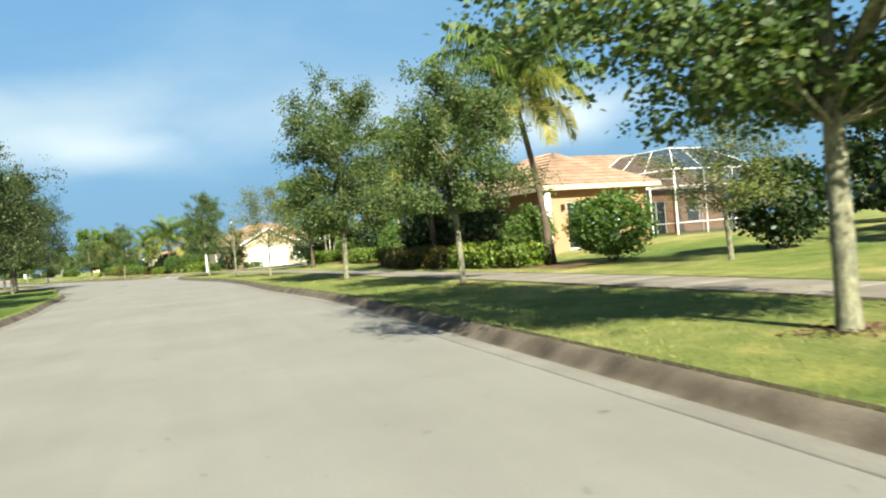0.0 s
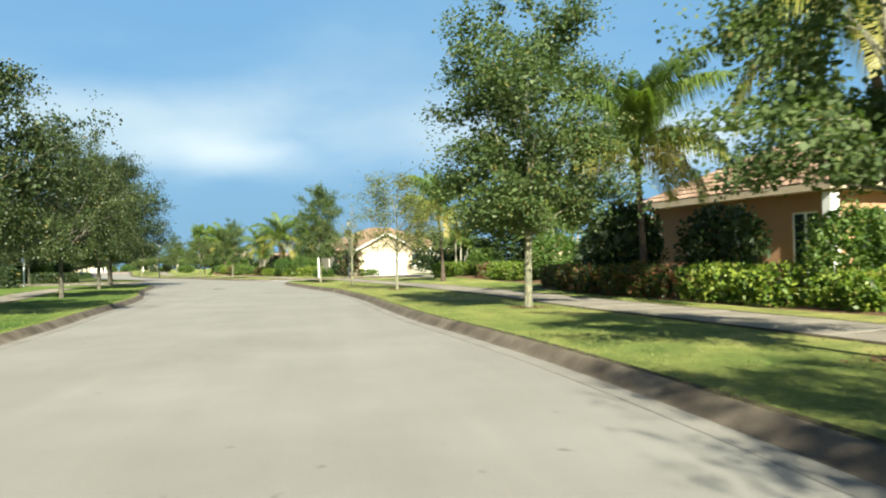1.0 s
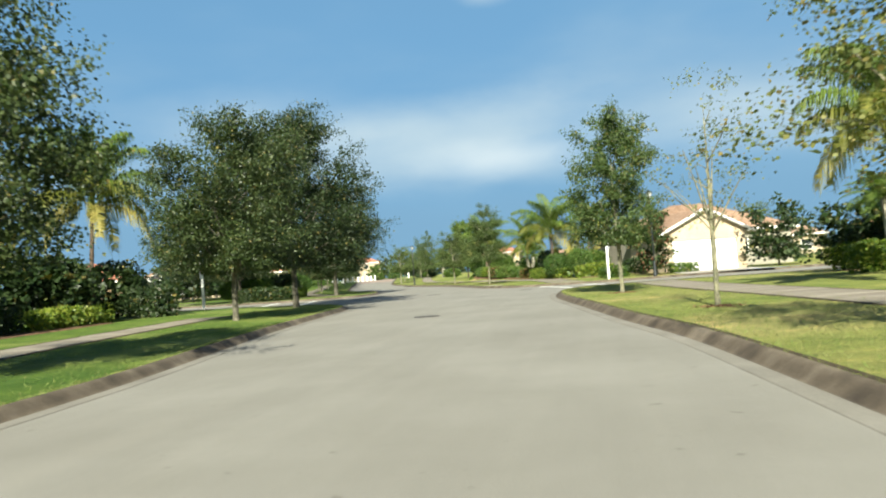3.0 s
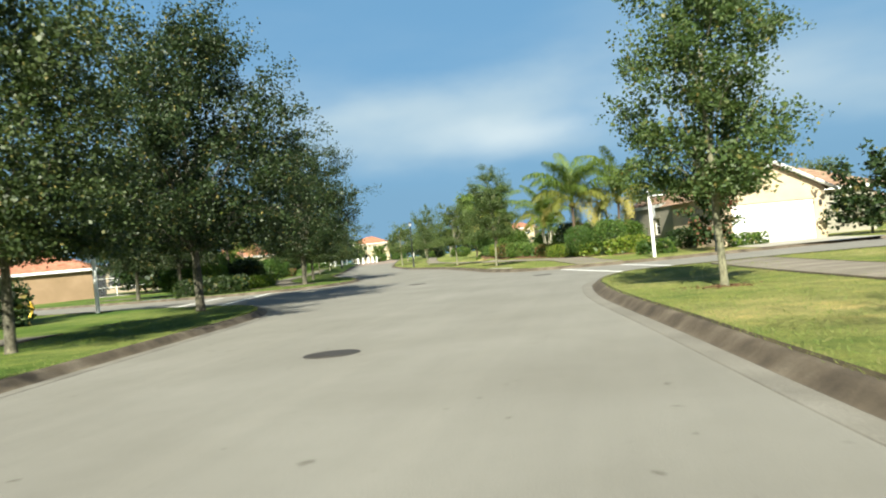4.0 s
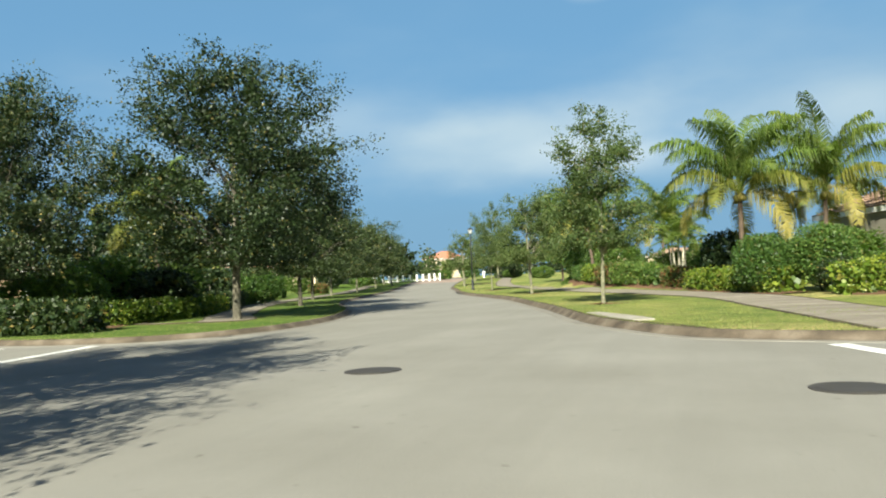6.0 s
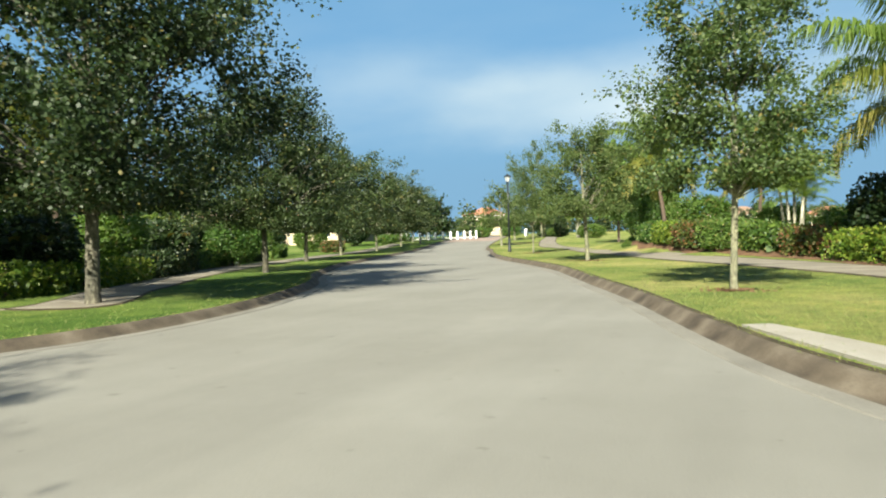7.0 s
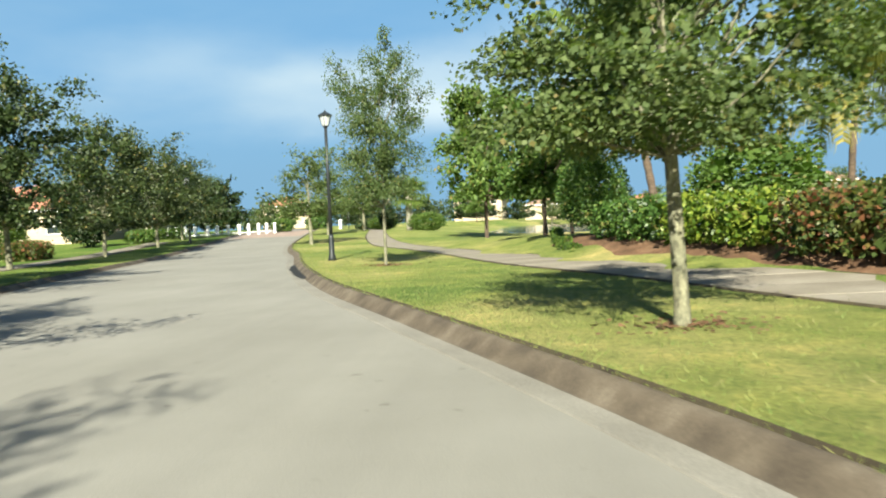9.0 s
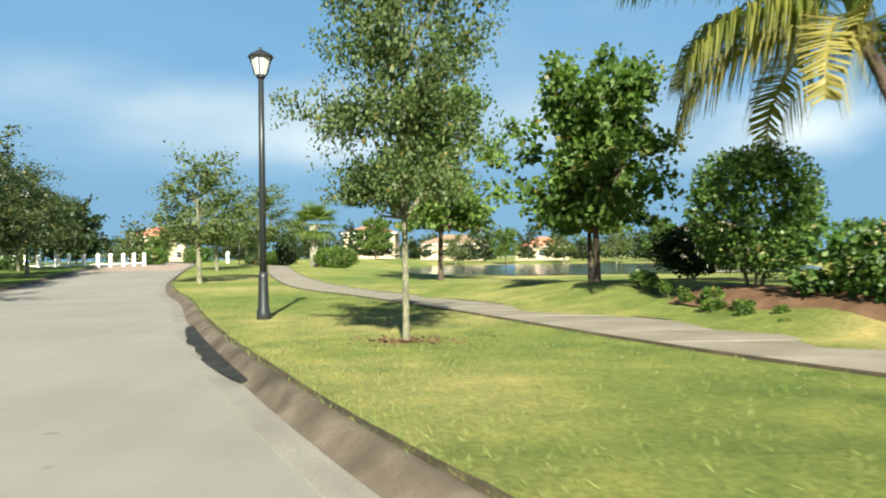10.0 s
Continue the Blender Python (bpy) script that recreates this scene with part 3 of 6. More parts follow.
def make_tree(seed, h, r, fork, clumps, per, leaf, material, bark=OAK_BARK, trunk_r=0.13, lump=0.28, spread=0.42, label="", bend=0.12, skew=0.42, tiers=0.0, clear=0.88, limbs=4, heart=1.45):
    """A street tree: tapered trunk with limbs, and a crown of leaf clumps with gaps between them."""
    rng = np.random.default_rng(seed)
    root = thing("street_tree", Matrix(), label, "tree", "street trees")
    bx, by = rng.uniform(-bend, bend, 2)
    axis = [(0, 0, -0.15), (0, 0, 0.0), (0, 0, 0.25), (bx * 0.25, by * 0.25, fork * 0.5), (bx * 0.6, by * 0.6, fork), (bx, by, fork + (h - fork) * 0.35), (bx * 0.7, by * 1.3, fork + (h - fork) * 0.72)]
    rad = [trunk_r * 1.5, trunk_r * 1.25, trunk_r * 1.05, trunk_r, trunk_r * 0.85, trunk_r * 0.42, trunk_r * 0.10]
    wood = [tube_arrays(axis, rad, 12)]
    mids = crown_points(rng, fork * 0.95, h, r, clumps, lump, skew)
    if tiers:
        mids[:, 2] += tiers * np.sin(mids[:, 2] * 2 * math.pi / (tiers * 5.5))
    for n in range(limbs):                  # main limbs from the fork
        an = n * 2.4 + rng.uniform(-0.4, 0.4)
        z0 = fork * rng.uniform(0.82, 1.05)
        s, w = Vector((bx * 0.5, by * 0.5, z0)), trunk_r * rng.uniform(0.42, 0.6)
        o = Vector((math.cos(an), math.sin(an), 0)) * r * rng.uniform(0.45, 0.7)
        up = (h - fork) * rng.uniform(0.35, 0.6)
        wood.append(tube_arrays([s, s + o * 0.22 + Vector((0, 0, up * 0.22)), s + o * 0.6 + Vector((0, 0, up * 0.62)), s + o + Vector((0, 0, up))], [w, w * 0.8, w * 0.5, 0.008], 7, False))
    for n, m in enumerate(mids):
        if n % 4:
            continue
        rho = math.hypot(m[0], m[1])
        z0 = min(max(fork * 0.85, m[2] - 0.75 * rho - 0.3), fork + (h - fork) * 0.7)
        s = Vector((bx * min(1, z0 / fork) * 0.8, by * min(1, z0 / fork) * 0.8, z0))
        e = Vector(m)
        c = s.lerp(e, 0.5) + Vector(rng.normal(0, 0.12, 3)) + Vector((0, 0, 0.12 * rho))
        w = 0.008 + 0.017 * (1 - z0 / h) * (0.5 + rng.random()) * trunk_r / 0.13
        wood.append(tube_arrays([s, c, s.lerp(e, 0.9)], [w * 1.5, w, 0.004], 5, False))
    v, f = join_arrays(wood)
    part("trunk", raw_mesh("trunk", v, f, bark, True), bark, root, "pale lichen-spotted bark")
    # twigs that fan outwards from the heart of each clump, with leaves along them
    twigs = 7
    idx = np.repeat(np.arange(clumps), twigs)
    away = mids[idx] - np.array([0, 0, fork + (h - fork) * 0.25])
    away /= np.linalg.norm(away, axis=1)[:, None] + 1e-6
    d = rng.normal(size=(len(idx), 3)) * 0.62 + away * 0.75
    d /= np.linalg.norm(d, axis=1)[:, None]
    size = rng.uniform(0.5, 1.3, clumps)[idx] * spread * rng.uniform(0.8, 2.1, len(idx))
    k = max(1, per // twigs)
    j = np.repeat(np.arange(len(idx)), k)
    u = rng.random(len(j)) ** 0.85
    jit = rng.normal(size=(len(j), 3)) * (0.34 * spread * (1.15 - 0.75 * u))[:, None] * np.array([1, 1, 0.75])
    c = mids[idx][j] + d[j] * (u * size[j])[:, None] + jit - np.array([0, 0, 1]) * (0.10 * u ** 2 * size[j])[:, None]
    c = c[c[:, 2] > fork * clear]
    out = c - np.array([0, 0, fork + (h - fork) * 0.30])
    out /= np.linalg.norm(out, axis=1)[:, None] + 1e-6
    v, q = kite_leaves(rng, c, leaf, 0.2, out, 0.8, 0.42, 1.1)
    # larger shaded leaves close the heart of each clump
    fill = np.repeat(mids, max(2, per // 3), 0)
    fill = fill * np.array([0.86, 0.86, 1.0]) + rng.normal(size=fill.shape) * spread * 0.33
    fill = fill[fill[:, 2] > fork * (clear + 0.05)]
    v2, q2 = kite_leaves(rng, fill, leaf * heart, 0.1, None, 0, 0.5, 0.8)
    part("crown", numpy_mesh("crown", np.concatenate([v, v2]), np.concatenate([q, q2 + len(v)]), material), material, root)
    return root


def make_coconut(seed, trunk_h, lean, fronds, length, label, yellow=4, trunk_r=0.15):
    """A feather palm: ringed leaning trunk, arching fronds of narrow leaflets, old ones yellow and hanging."""
    rng = np.random.default_rng(seed)
    root = thing("palm_tree", Matrix(), label, "palm tree", "palms")
    n = 22
    pts, rad = [], []
    for i in range(n + 1):
        t = i / n
        pts.append((lean[0] * t ** 1.7, lean[1] * t ** 1.7, -0.1 + (trunk_h + 0.1) * t))
        rad.append(trunk_r * (1.5 - 0.75 * min(1, t * 3) + 0.0 * t) * (1.06 if i % 2 else 0.95) * (1 - 0.22 * t))
    v, f = tube_arrays(pts, rad, 10)
    part("trunk", raw_mesh("trunk", v, f, PALM_BARK, True), PALM_BARK, root, "ringed brown palm trunk")
    top = Vector(pts[-1])
    for k in range(fronds):
        az = k * 2.39996 + rng.uniform(-0.2, 0.2)
        age = (k + 0.5) / fronds
        el = radians(88 - 92 * age ** 1.35 + rng.uniform(-9, 9))
        ln = length * rng.uniform(0.85, 1.1) * (0.8 + 0.2 * math.sin(math.pi * min(1, age + 0.25)))
        bend = radians(82 + 22 * age + rng.uniform(-12, 12))
        spine, dirs = [], []
        p, steps = top.copy(), 18
        for i in range(steps + 1):
            t = i / steps
            e = max(el - bend * t ** 1.45, radians(-88))
            d = Vector((math.cos(e) * math.cos(az), math.cos(e) * math.sin(az), math.sin(e)))
            spine.append(p.copy())
            dirs.append(d)
            p = p + d * ln / steps
        verts, quads = [], []
        side = Vector((-math.sin(az), math.cos(az), 0))
        for i in range(steps):              # rachis
            w0, w1 = 0.045 * (1 - i / steps) + 0.008, 0.045 * (1 - (i + 1) / steps) + 0.008
            b = len(verts)
            verts += [spine[i] - side * w0, spine[i] + side * w0, spine[i + 1] + side * w1, spine[i + 1] - side * w1]
            quads.append((b, b + 1, b + 2, b + 3))
        m = 76
        for i in range(m):
            t = 0.17 + 0.82 * i / m
            x = t * steps
            j = min(int(x), steps - 1)
            base, d = spine[j].lerp(spine[j + 1], x - j), dirs[j]
            up = side.cross(d) * -1
            if up.z < 0 and el > 0:
                up = -up
            ll = length * 0.235 * math.sin(math.pi * (0.14 + 0.76 * t)) * rng.uniform(0.8, 1.1) + 0.12
            for sgn in (-1, 1):
                if age > 0.75 and rng.random() < 0.15:
                    continue
                way = (side * sgn * 0.9 + d * rng.uniform(0.4, 0.75) + up * rng.uniform(0.05, 0.45)).normalized()
                a = base + way * ll * 0.42
                way2 = (way * 0.55 + d * 0.15 + Vector((0, 0, -0.75 - 1.2 * age - 0.6 * rng.random()))).normalized()
                z = a + way2 * ll * 0.62
                w = d * 0.0165 * (1 + 0.5 * rng.random())
                b = len(verts)
                verts += [base - w, base + w, a + w * 1.1, a - w * 1.1, z + w * 0.15, z - w * 0.15]
                quads += [(b, b + 1, b + 2, b + 3), (b + 3, b + 2, b + 4, b + 5)]
        mat = PALM_YELLOW if k >= fronds - yellow else PALM_OLIVE if k >= fronds - 2.4 * yellow else PALM_LEAF
        part("frond", numpy_mesh("frond", [tuple(q) for q in verts], quads, mat), mat, root, "yellowing old frond" if mat is PALM_YELLOW else "")
    nuts = join_arrays([tube_arrays([top + Vector((0.16 * math.cos(a), 0.16 * math.sin(a), -0.3)), top + Vector((0.2 * math.cos(a), 0.2 * math.sin(a), -0.15)),
                                     top + Vector((0.12 * math.cos(a), 0.12 * math.sin(a), 0.02))], [0.05, 0.10, 0.04], 7) for a in np.arange(0, 6.28, 0.9)])
    part("crownshaft", raw_mesh("crownshaft", *nuts, PALM_YELLOW, True), PALM_YELLOW, root)
    return root


def make_sabal(seed, h, label):
    """A fan palm with a thick pale trunk."""
    rng = np.random.default_rng(seed)
    root = thing("fan_palm", Matrix(), label, "palm tree", "palms")
    v, f = tube_arrays([(0, 0, -0.1), (0, 0, h * 0.3), (0, 0, h * 0.7), (0, 0, h)], [0.26, 0.22, 0.24, 0.30], 10)
    part("trunk", raw_mesh("trunk", v, f, STEM_BARK, True), STEM_BARK, root)
    verts, quads = [], []
    for k in range(34):
        az, el = k * 2.4, radians(78 - 120 * k / 34 + rng.uniform(-8, 8))
        d = Vector((math.cos(el) * math.cos(az), math.cos(el) * math.sin(az), math.sin(el)))
        side = Vector((-math.sin(az), math.cos(az), 0))
        hub = Vector((0, 0, h)) + d * rng.uniform(0.7, 1.0)
        nrm = side.cross(d)
        for j in range(15):
            an = radians(-100 + 200 * j / 14)
            w = d * math.cos(an) + side * math.sin(an)
            a = hub + w * 0.55
            b = a + (w + Vector((0, 0, -0.8))).normalized() * 0.45
            s = (side * math.cos(an) - d * math.sin(an)) * 0.045
            i = len(verts)
            verts += [hub - s * 0.3, hub + s * 0.3, a + s, a - s, b + s * 0.2, b - s * 0.2]
            quads += [(i, i + 1, i + 2, i + 3), (i + 3, i + 2, i + 4, i + 5)]
    part("crown", numpy_mesh("crown", [tuple(q) for q in verts], quads, PALM_LEAF), PALM_LEAF, root)
    return root


def make_clump_palm(seed, stems, h, label):
    """Several thin ringed stems from one foot, each with short arching fronds."""
    rng = np.random.default_rng(seed)
    root = thing("clump_palm", Matrix(), label, "palm tree", "palms")
    for s in range(stems):
        az = s * 2.4 + rng.uniform(-0.3, 0.3)
        hh, out = h * rng.uniform(0.6, 1.0), rng.uniform(0.2, 0.75)
        foot = Vector((0.3 * math.cos(az), 0.3 * math.sin(az), -0.1))
        top = Vector((math.cos(az) * out, math.sin(az) * out, hh))
        v, f = tube_arrays([foot, foot.lerp(top, 0.5) + Vector((0, 0, 0.05)), top], [0.07, 0.055, 0.045], 8)
        stem = part("stem", raw_mesh("stem", v, f, STEM_BARK, True), STEM_BARK, root)
        verts, quads = [], []
        for k in range(9):
            a2, el = k * 2.4 + s, radians(78 - 85 * k / 9)
            side = Vector((-math.sin(a2), math.cos(a2), 0))
            p = top.copy()
            for i in range(12):
                e = el - radians(75) * (i / 12) ** 1.3
                d = Vector((math.cos(e) * math.cos(a2), math.cos(e) * math.sin(a2), math.sin(e)))
                q = p + d * 0.135
                for sgn in (-1, 1):
                    for half in (0.0, 0.5):
                        c = p.lerp(q, half)
                        w = (side * sgn + d * 0.7 + Vector((0, 0, 0.15))).normalized()
                        ll = 0.50 * math.sin(math.pi * (0.15 + 0.8 * i / 12))
                        m1 = c + w * ll * 0.55
                        m2 = m1 + (w + Vector((0, 0, -0.9))).normalized() * ll * 0.45
                        b = len(verts)
                        t = d * 0.02
                        verts += [c - t, c + t, m1 + t, m1 - t, m2 + t * 0.2, m2 - t * 0.2]
                        quads += [(b, b + 1, b + 2, b + 3), (b + 3, b + 2, b + 4, b + 5)]
                p = q
        part("frond_head", numpy_mesh("frond_head", [tuple(q) for q in verts], quads, PALM_LEAF), PALM_LEAF, stem)
    return root


def shell_points(rng, n, rx, ry, rz, z0, lump, power=2.0):
    """Points just inside the skin of a lumpy, more or less boxy body."""
    d = rng.normal(size=(n, 3))
    d /= np.linalg.norm(d, axis=1)[:, None]
    k = (np.abs(d) ** power).sum(1) ** (-1 / power)
    ph = rng.uniform(0, 6.28, 8)
    w = 1 + lump * (np.sin(4 * d[:, 0] * rx * 1.3 + ph[0]) * np.sin(3.1 * d[:, 1] * ry * 1.3 + ph[1]) + 0.6 * np.sin(7 * d[:, 2] + 5 * d[:, 0] + ph[2]) + 0.5 * np.sin(11 * d[:, 1] * ry + 6 * d[:, 0] * rx + ph[3]))
    p = d * k[:, None] * w[:, None] * rng.uniform(0.84, 1.03, n)[:, None]
    p = p * np.array([rx, ry, rz]) + np.array([0, 0, z0])
    return p, d


def foliage_body(name, rng, rx, ry, rz, z0, count, leaf, material, lump=0.08, power=2.0, parent=None, aspect=0.36):
    p, d = shell_points(rng, count, rx, ry, rz, z0, lump, power)
    keep = p[:, 2] > 0.02
    v, q = kite_leaves(rng, p[keep], leaf, 0.1, d[keep], 0.9, aspect)
    # inner twigs and leaves close the body
    ci, _ = shell_points(rng, count // 5, rx * 0.8, ry * 0.8, rz * 0.82, z0, lump, power)
    ci = ci[ci[:, 2] > 0.02]
    v2, q2 = kite_leaves(rng, ci, leaf * 2.1, 0.0, None, 0, 0.55)
    return part(name, numpy_mesh(name, np.concatenate([v, v2]), np.concatenate([q, q2 + len(v)]), material), material, parent)


def make_shrub(seed, r, h, leaf, count, material, label, stem_h=0.25, lump=0.09):
    rng = np.random.default_rng(seed)
    root = thing("round_shrub", Matrix(), label, "shrub", "shrubs")
    body = h - stem_h
    foliage_body("foliage", rng, r, r, body / 2, stem_h + body / 2, count, leaf, material, lump, 2.3, root)
    stems = [tube_arrays([(0.1 * math.cos(a), 0.1 * math.sin(a), -0.1), (0.3 * r * math.cos(a), 0.3 * r * math.sin(a), stem_h + 0.25 * h)], [0.035, 0.02], 6) for a in (0.3, 2.2, 4.4)]
    part("stem", raw_mesh("stem", *join_arrays(stems), OAK_BARK, True), OAK_BARK, root)
    return root


HEDGE_STEM = raw_mesh("stem", *join_arrays([tube_arrays([(0.03 * math.cos(a), 0.03 * math.sin(a), -0.08), (0.07 * math.cos(a), 0.07 * math.sin(a), 0.3), (0.20 * math.cos(a), 0.20 * math.sin(a), 0.75)], [0.022, 0.016, 0.006], 5) for a in (0.4, 2.4, 4.6)]), OAK_BARK_DARK, True)


def make_hedge(seed, a, b, width, h, material, label, leaf=0.085, dens=210, lump=0.05, power=5.0):
    """A clipped hedge from a to b, standing on the ground."""
    rng = np.random.default_rng(seed)
    a, b = Vector((*a, 0)), Vector((*b, 0))
    mid, ln = (a + b) / 2, (b - a).length
    turn = math.degrees(math.atan2(b.y - a.y, b.x - a.x))
    root = thing("hedge", at(mid.x, mid.y, turn), label, "hedge", "hedges")
    count = int(dens * (2 * ln * h + ln * width + 2 * width * h))
    # points spread along the body, not bunched at its ends
    s = rng.uniform(-ln / 2, ln / 2, count)
    an = rng.uniform(0, 2 * math.pi, count)
    cy, cz = np.cos(an), np.sin(an)
    k = (np.abs(cy) ** power + np.abs(cz) ** power) ** (-1 / power)
    ph = rng.uniform(0, 6.28, 4)
    w = (1 + lump * 1.6 * (np.sin(2.1 * s + ph[0]) + 0.7 * np.sin(5.3 * s + 2 * an + ph[1]) + 0.6 * np.sin(9 * s - 3 * an + ph[2]))) * rng.uniform(0.80, 1.04, count)
    end = np.clip((ln / 2 - np.abs(s)) / (0.4 * width), 0, 1) ** 0.5 * 0.35 + 0.65
    p = np.stack([s, cy * k * w * end * width / 2, h / 2 + cz * k * w * end * h / 2], 1)
    p = p[p[:, 2] > 0.02]
    out = np.stack([np.zeros(len(p)), p[:, 1], p[:, 2] - h / 2], 1)
    out /= np.linalg.norm(out, axis=1)[:, None] + 1e-6
    v, q = kite_leaves(rng, p, leaf, 0.0, out, 1.0, 0.36)
    ci = np.stack([rng.uniform(-ln / 2 * 0.96, ln / 2 * 0.96, count // 4), rng.uniform(-0.36, 0.36, count // 4) * width, rng.uniform(0.02, 0.84, count // 4) * h], 1)
    v2, q2 = kite_leaves(rng, ci, leaf * 2.2, 0.0, None, 0, 0.55)
    part("foliage", numpy_mesh("foliage", np.concatenate([v, v2]), np.concatenate([q, q2 + len(v)]), material), material, root)
    for k in range(max(2, int(ln / 1.1))):
        st = part("stem", HEDGE_STEM, OAK_BARK_DARK, root)
        st.matrix_basis = Matrix.LocRotScale(((k + 0.5) / max(2, int(ln / 1.1)) * ln - ln / 2, rng.uniform(-0.1, 0.1) * width, 0), Euler((0, 0, rng.uniform(0, 6.28))), (1, 1, h))
    return root


def put(kinds, x, y, turn=0, wide=1.0, tall=1.0, label="", used=set()):
    """Stand a thing, or a copy of it, on the ground."""
    m = Matrix.LocRotScale((x, y, gz(x, y)), Euler((0, 0, radians(turn))), (wide, wide, tall))
    if kinds.name in used:
        ob = copy_thing(kinds, m)
    else:
        used.add(kinds.name)
        kinds.matrix_basis = m
        ob = kinds
    return tagged(ob, label) if label else ob


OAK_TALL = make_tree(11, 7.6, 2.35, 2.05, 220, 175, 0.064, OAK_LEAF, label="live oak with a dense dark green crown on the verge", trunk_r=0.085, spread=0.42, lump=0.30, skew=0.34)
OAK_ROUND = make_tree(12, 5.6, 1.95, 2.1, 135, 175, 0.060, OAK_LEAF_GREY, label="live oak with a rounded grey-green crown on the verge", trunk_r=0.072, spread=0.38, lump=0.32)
OAK_BIG = make_tree(13, 9.4, 4.25, 2.25, 360, 147, 0.085, BIG_LEAF, OAK_BARK_DARK, label="large live oak with a broad shade-darkened crown on the verge", trunk_r=0.14, spread=0.58, lump=0.26, skew=0.34)
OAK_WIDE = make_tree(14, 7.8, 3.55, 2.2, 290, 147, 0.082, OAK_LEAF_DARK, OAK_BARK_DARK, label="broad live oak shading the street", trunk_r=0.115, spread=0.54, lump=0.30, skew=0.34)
OAK_THIN = make_tree(15, 5.0, 1.5, 2.0, 90, 98, 0.052, OAK_LEAF_PALE, label="young live oak with a thin pale crown", trunk_r=0.050, spread=0.40, lump=0.45, heart=1.3)
OAK_BARE = make_tree(16, 5.4, 1.2, 1.9, 40, 28, 0.047, OAK_LEAF_PALE, label="almost bare young oak with sparse leaves", trunk_r=0.055, spread=0.26, lump=0.5, heart=1.2)
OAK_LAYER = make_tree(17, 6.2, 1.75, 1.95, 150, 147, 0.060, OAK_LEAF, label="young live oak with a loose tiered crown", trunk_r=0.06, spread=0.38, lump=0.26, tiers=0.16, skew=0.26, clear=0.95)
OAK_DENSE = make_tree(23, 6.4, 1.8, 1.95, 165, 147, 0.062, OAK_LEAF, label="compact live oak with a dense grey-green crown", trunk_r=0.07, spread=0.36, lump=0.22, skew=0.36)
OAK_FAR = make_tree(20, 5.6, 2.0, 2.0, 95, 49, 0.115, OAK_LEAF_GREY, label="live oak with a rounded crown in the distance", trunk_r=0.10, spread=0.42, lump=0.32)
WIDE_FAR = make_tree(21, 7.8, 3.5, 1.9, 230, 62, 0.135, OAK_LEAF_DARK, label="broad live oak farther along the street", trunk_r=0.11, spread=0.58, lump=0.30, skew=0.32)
POND_TREE = make_tree(18, 4.5, 1.65, 1.35, 95, 90, 0.125, BROAD_LEAF, label="small broad-leaved tree with a bright green crown", bark=PALM_BARK, trunk_r=0.07, spread=0.34, lump=0.32)
MAGNOLIA = make_tree(19, 4.9, 1.1, 0.5, 62, 49, 0.15, MAGNOLIA_LEAF, label="young magnolia with glossy dark leaves", trunk_r=0.06, spread=0.26, lump=0.4, skew=0.25)

TREES = [(OAK_TALL, 5.6, 5.6, 40, 1.22, 1.08), (OAK_ROUND, 6.2, 18.3, 10, 1.0, 1.0), (OAK_TALL, 5.2, 29.3, 200, 0.90, 0.93), (OAK_THIN, 3.6, 44.9, 0, 1.3, 0.98),
         (OAK_BARE, 2.0, 53.0, 60, 1.0, 1.0), (OAK_DENSE, 0.35, 63.4, 110, 1.0, 1.0), (OAK_LAYER, -8.9, 96.5, 30, 1.0, 0.98), (OAK_ROUND, -14.4, 111.2, 80, 1.02, 0.92),
         (OAK_LAYER, -19.9, 123.6, 140, 0.68, 0.96), (OAK_FAR, -29.0, 146.5, 20, 1.0, 0.95), (OAK_FAR, -31.8, 160.0, 70, 1.0, 0.9), (OAK_FAR, -30.4, 166.0, 20, 1.1, 1.0),
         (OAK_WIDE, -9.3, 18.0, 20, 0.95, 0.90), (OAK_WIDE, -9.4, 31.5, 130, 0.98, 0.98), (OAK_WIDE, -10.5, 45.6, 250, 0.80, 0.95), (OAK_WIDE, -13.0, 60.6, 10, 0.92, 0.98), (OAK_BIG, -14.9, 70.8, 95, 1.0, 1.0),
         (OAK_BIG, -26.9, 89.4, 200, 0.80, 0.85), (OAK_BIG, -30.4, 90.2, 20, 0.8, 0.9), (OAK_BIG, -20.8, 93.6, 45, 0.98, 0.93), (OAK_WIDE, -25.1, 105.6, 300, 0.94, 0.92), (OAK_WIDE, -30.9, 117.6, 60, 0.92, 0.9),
         (WIDE_FAR, -36.0, 130.4, 170, 0.98, 0.95), (WIDE_FAR, -38.8, 141.5, 20, 0.95, 0.92), (WIDE_FAR, -41.4, 152.1, 220, 0.95, 0.9), (WIDE_FAR, -45.0, 163.0, 120, 0.85, 0.85),
         (WIDE_FAR, -54.0, 188.0, 10, 0.9, 0.85), (POND_TREE, -15.6, 131.5, 0, 1.08, 1.16), (POND_TREE, -14.4, 137.5, 120, 0.95, 1.12), (POND_TREE, -18.8, 146.5, 200, 1.4, 1.62), (MAGNOLIA, 3.6, 89.6, 0, 1.0, 1.0)]
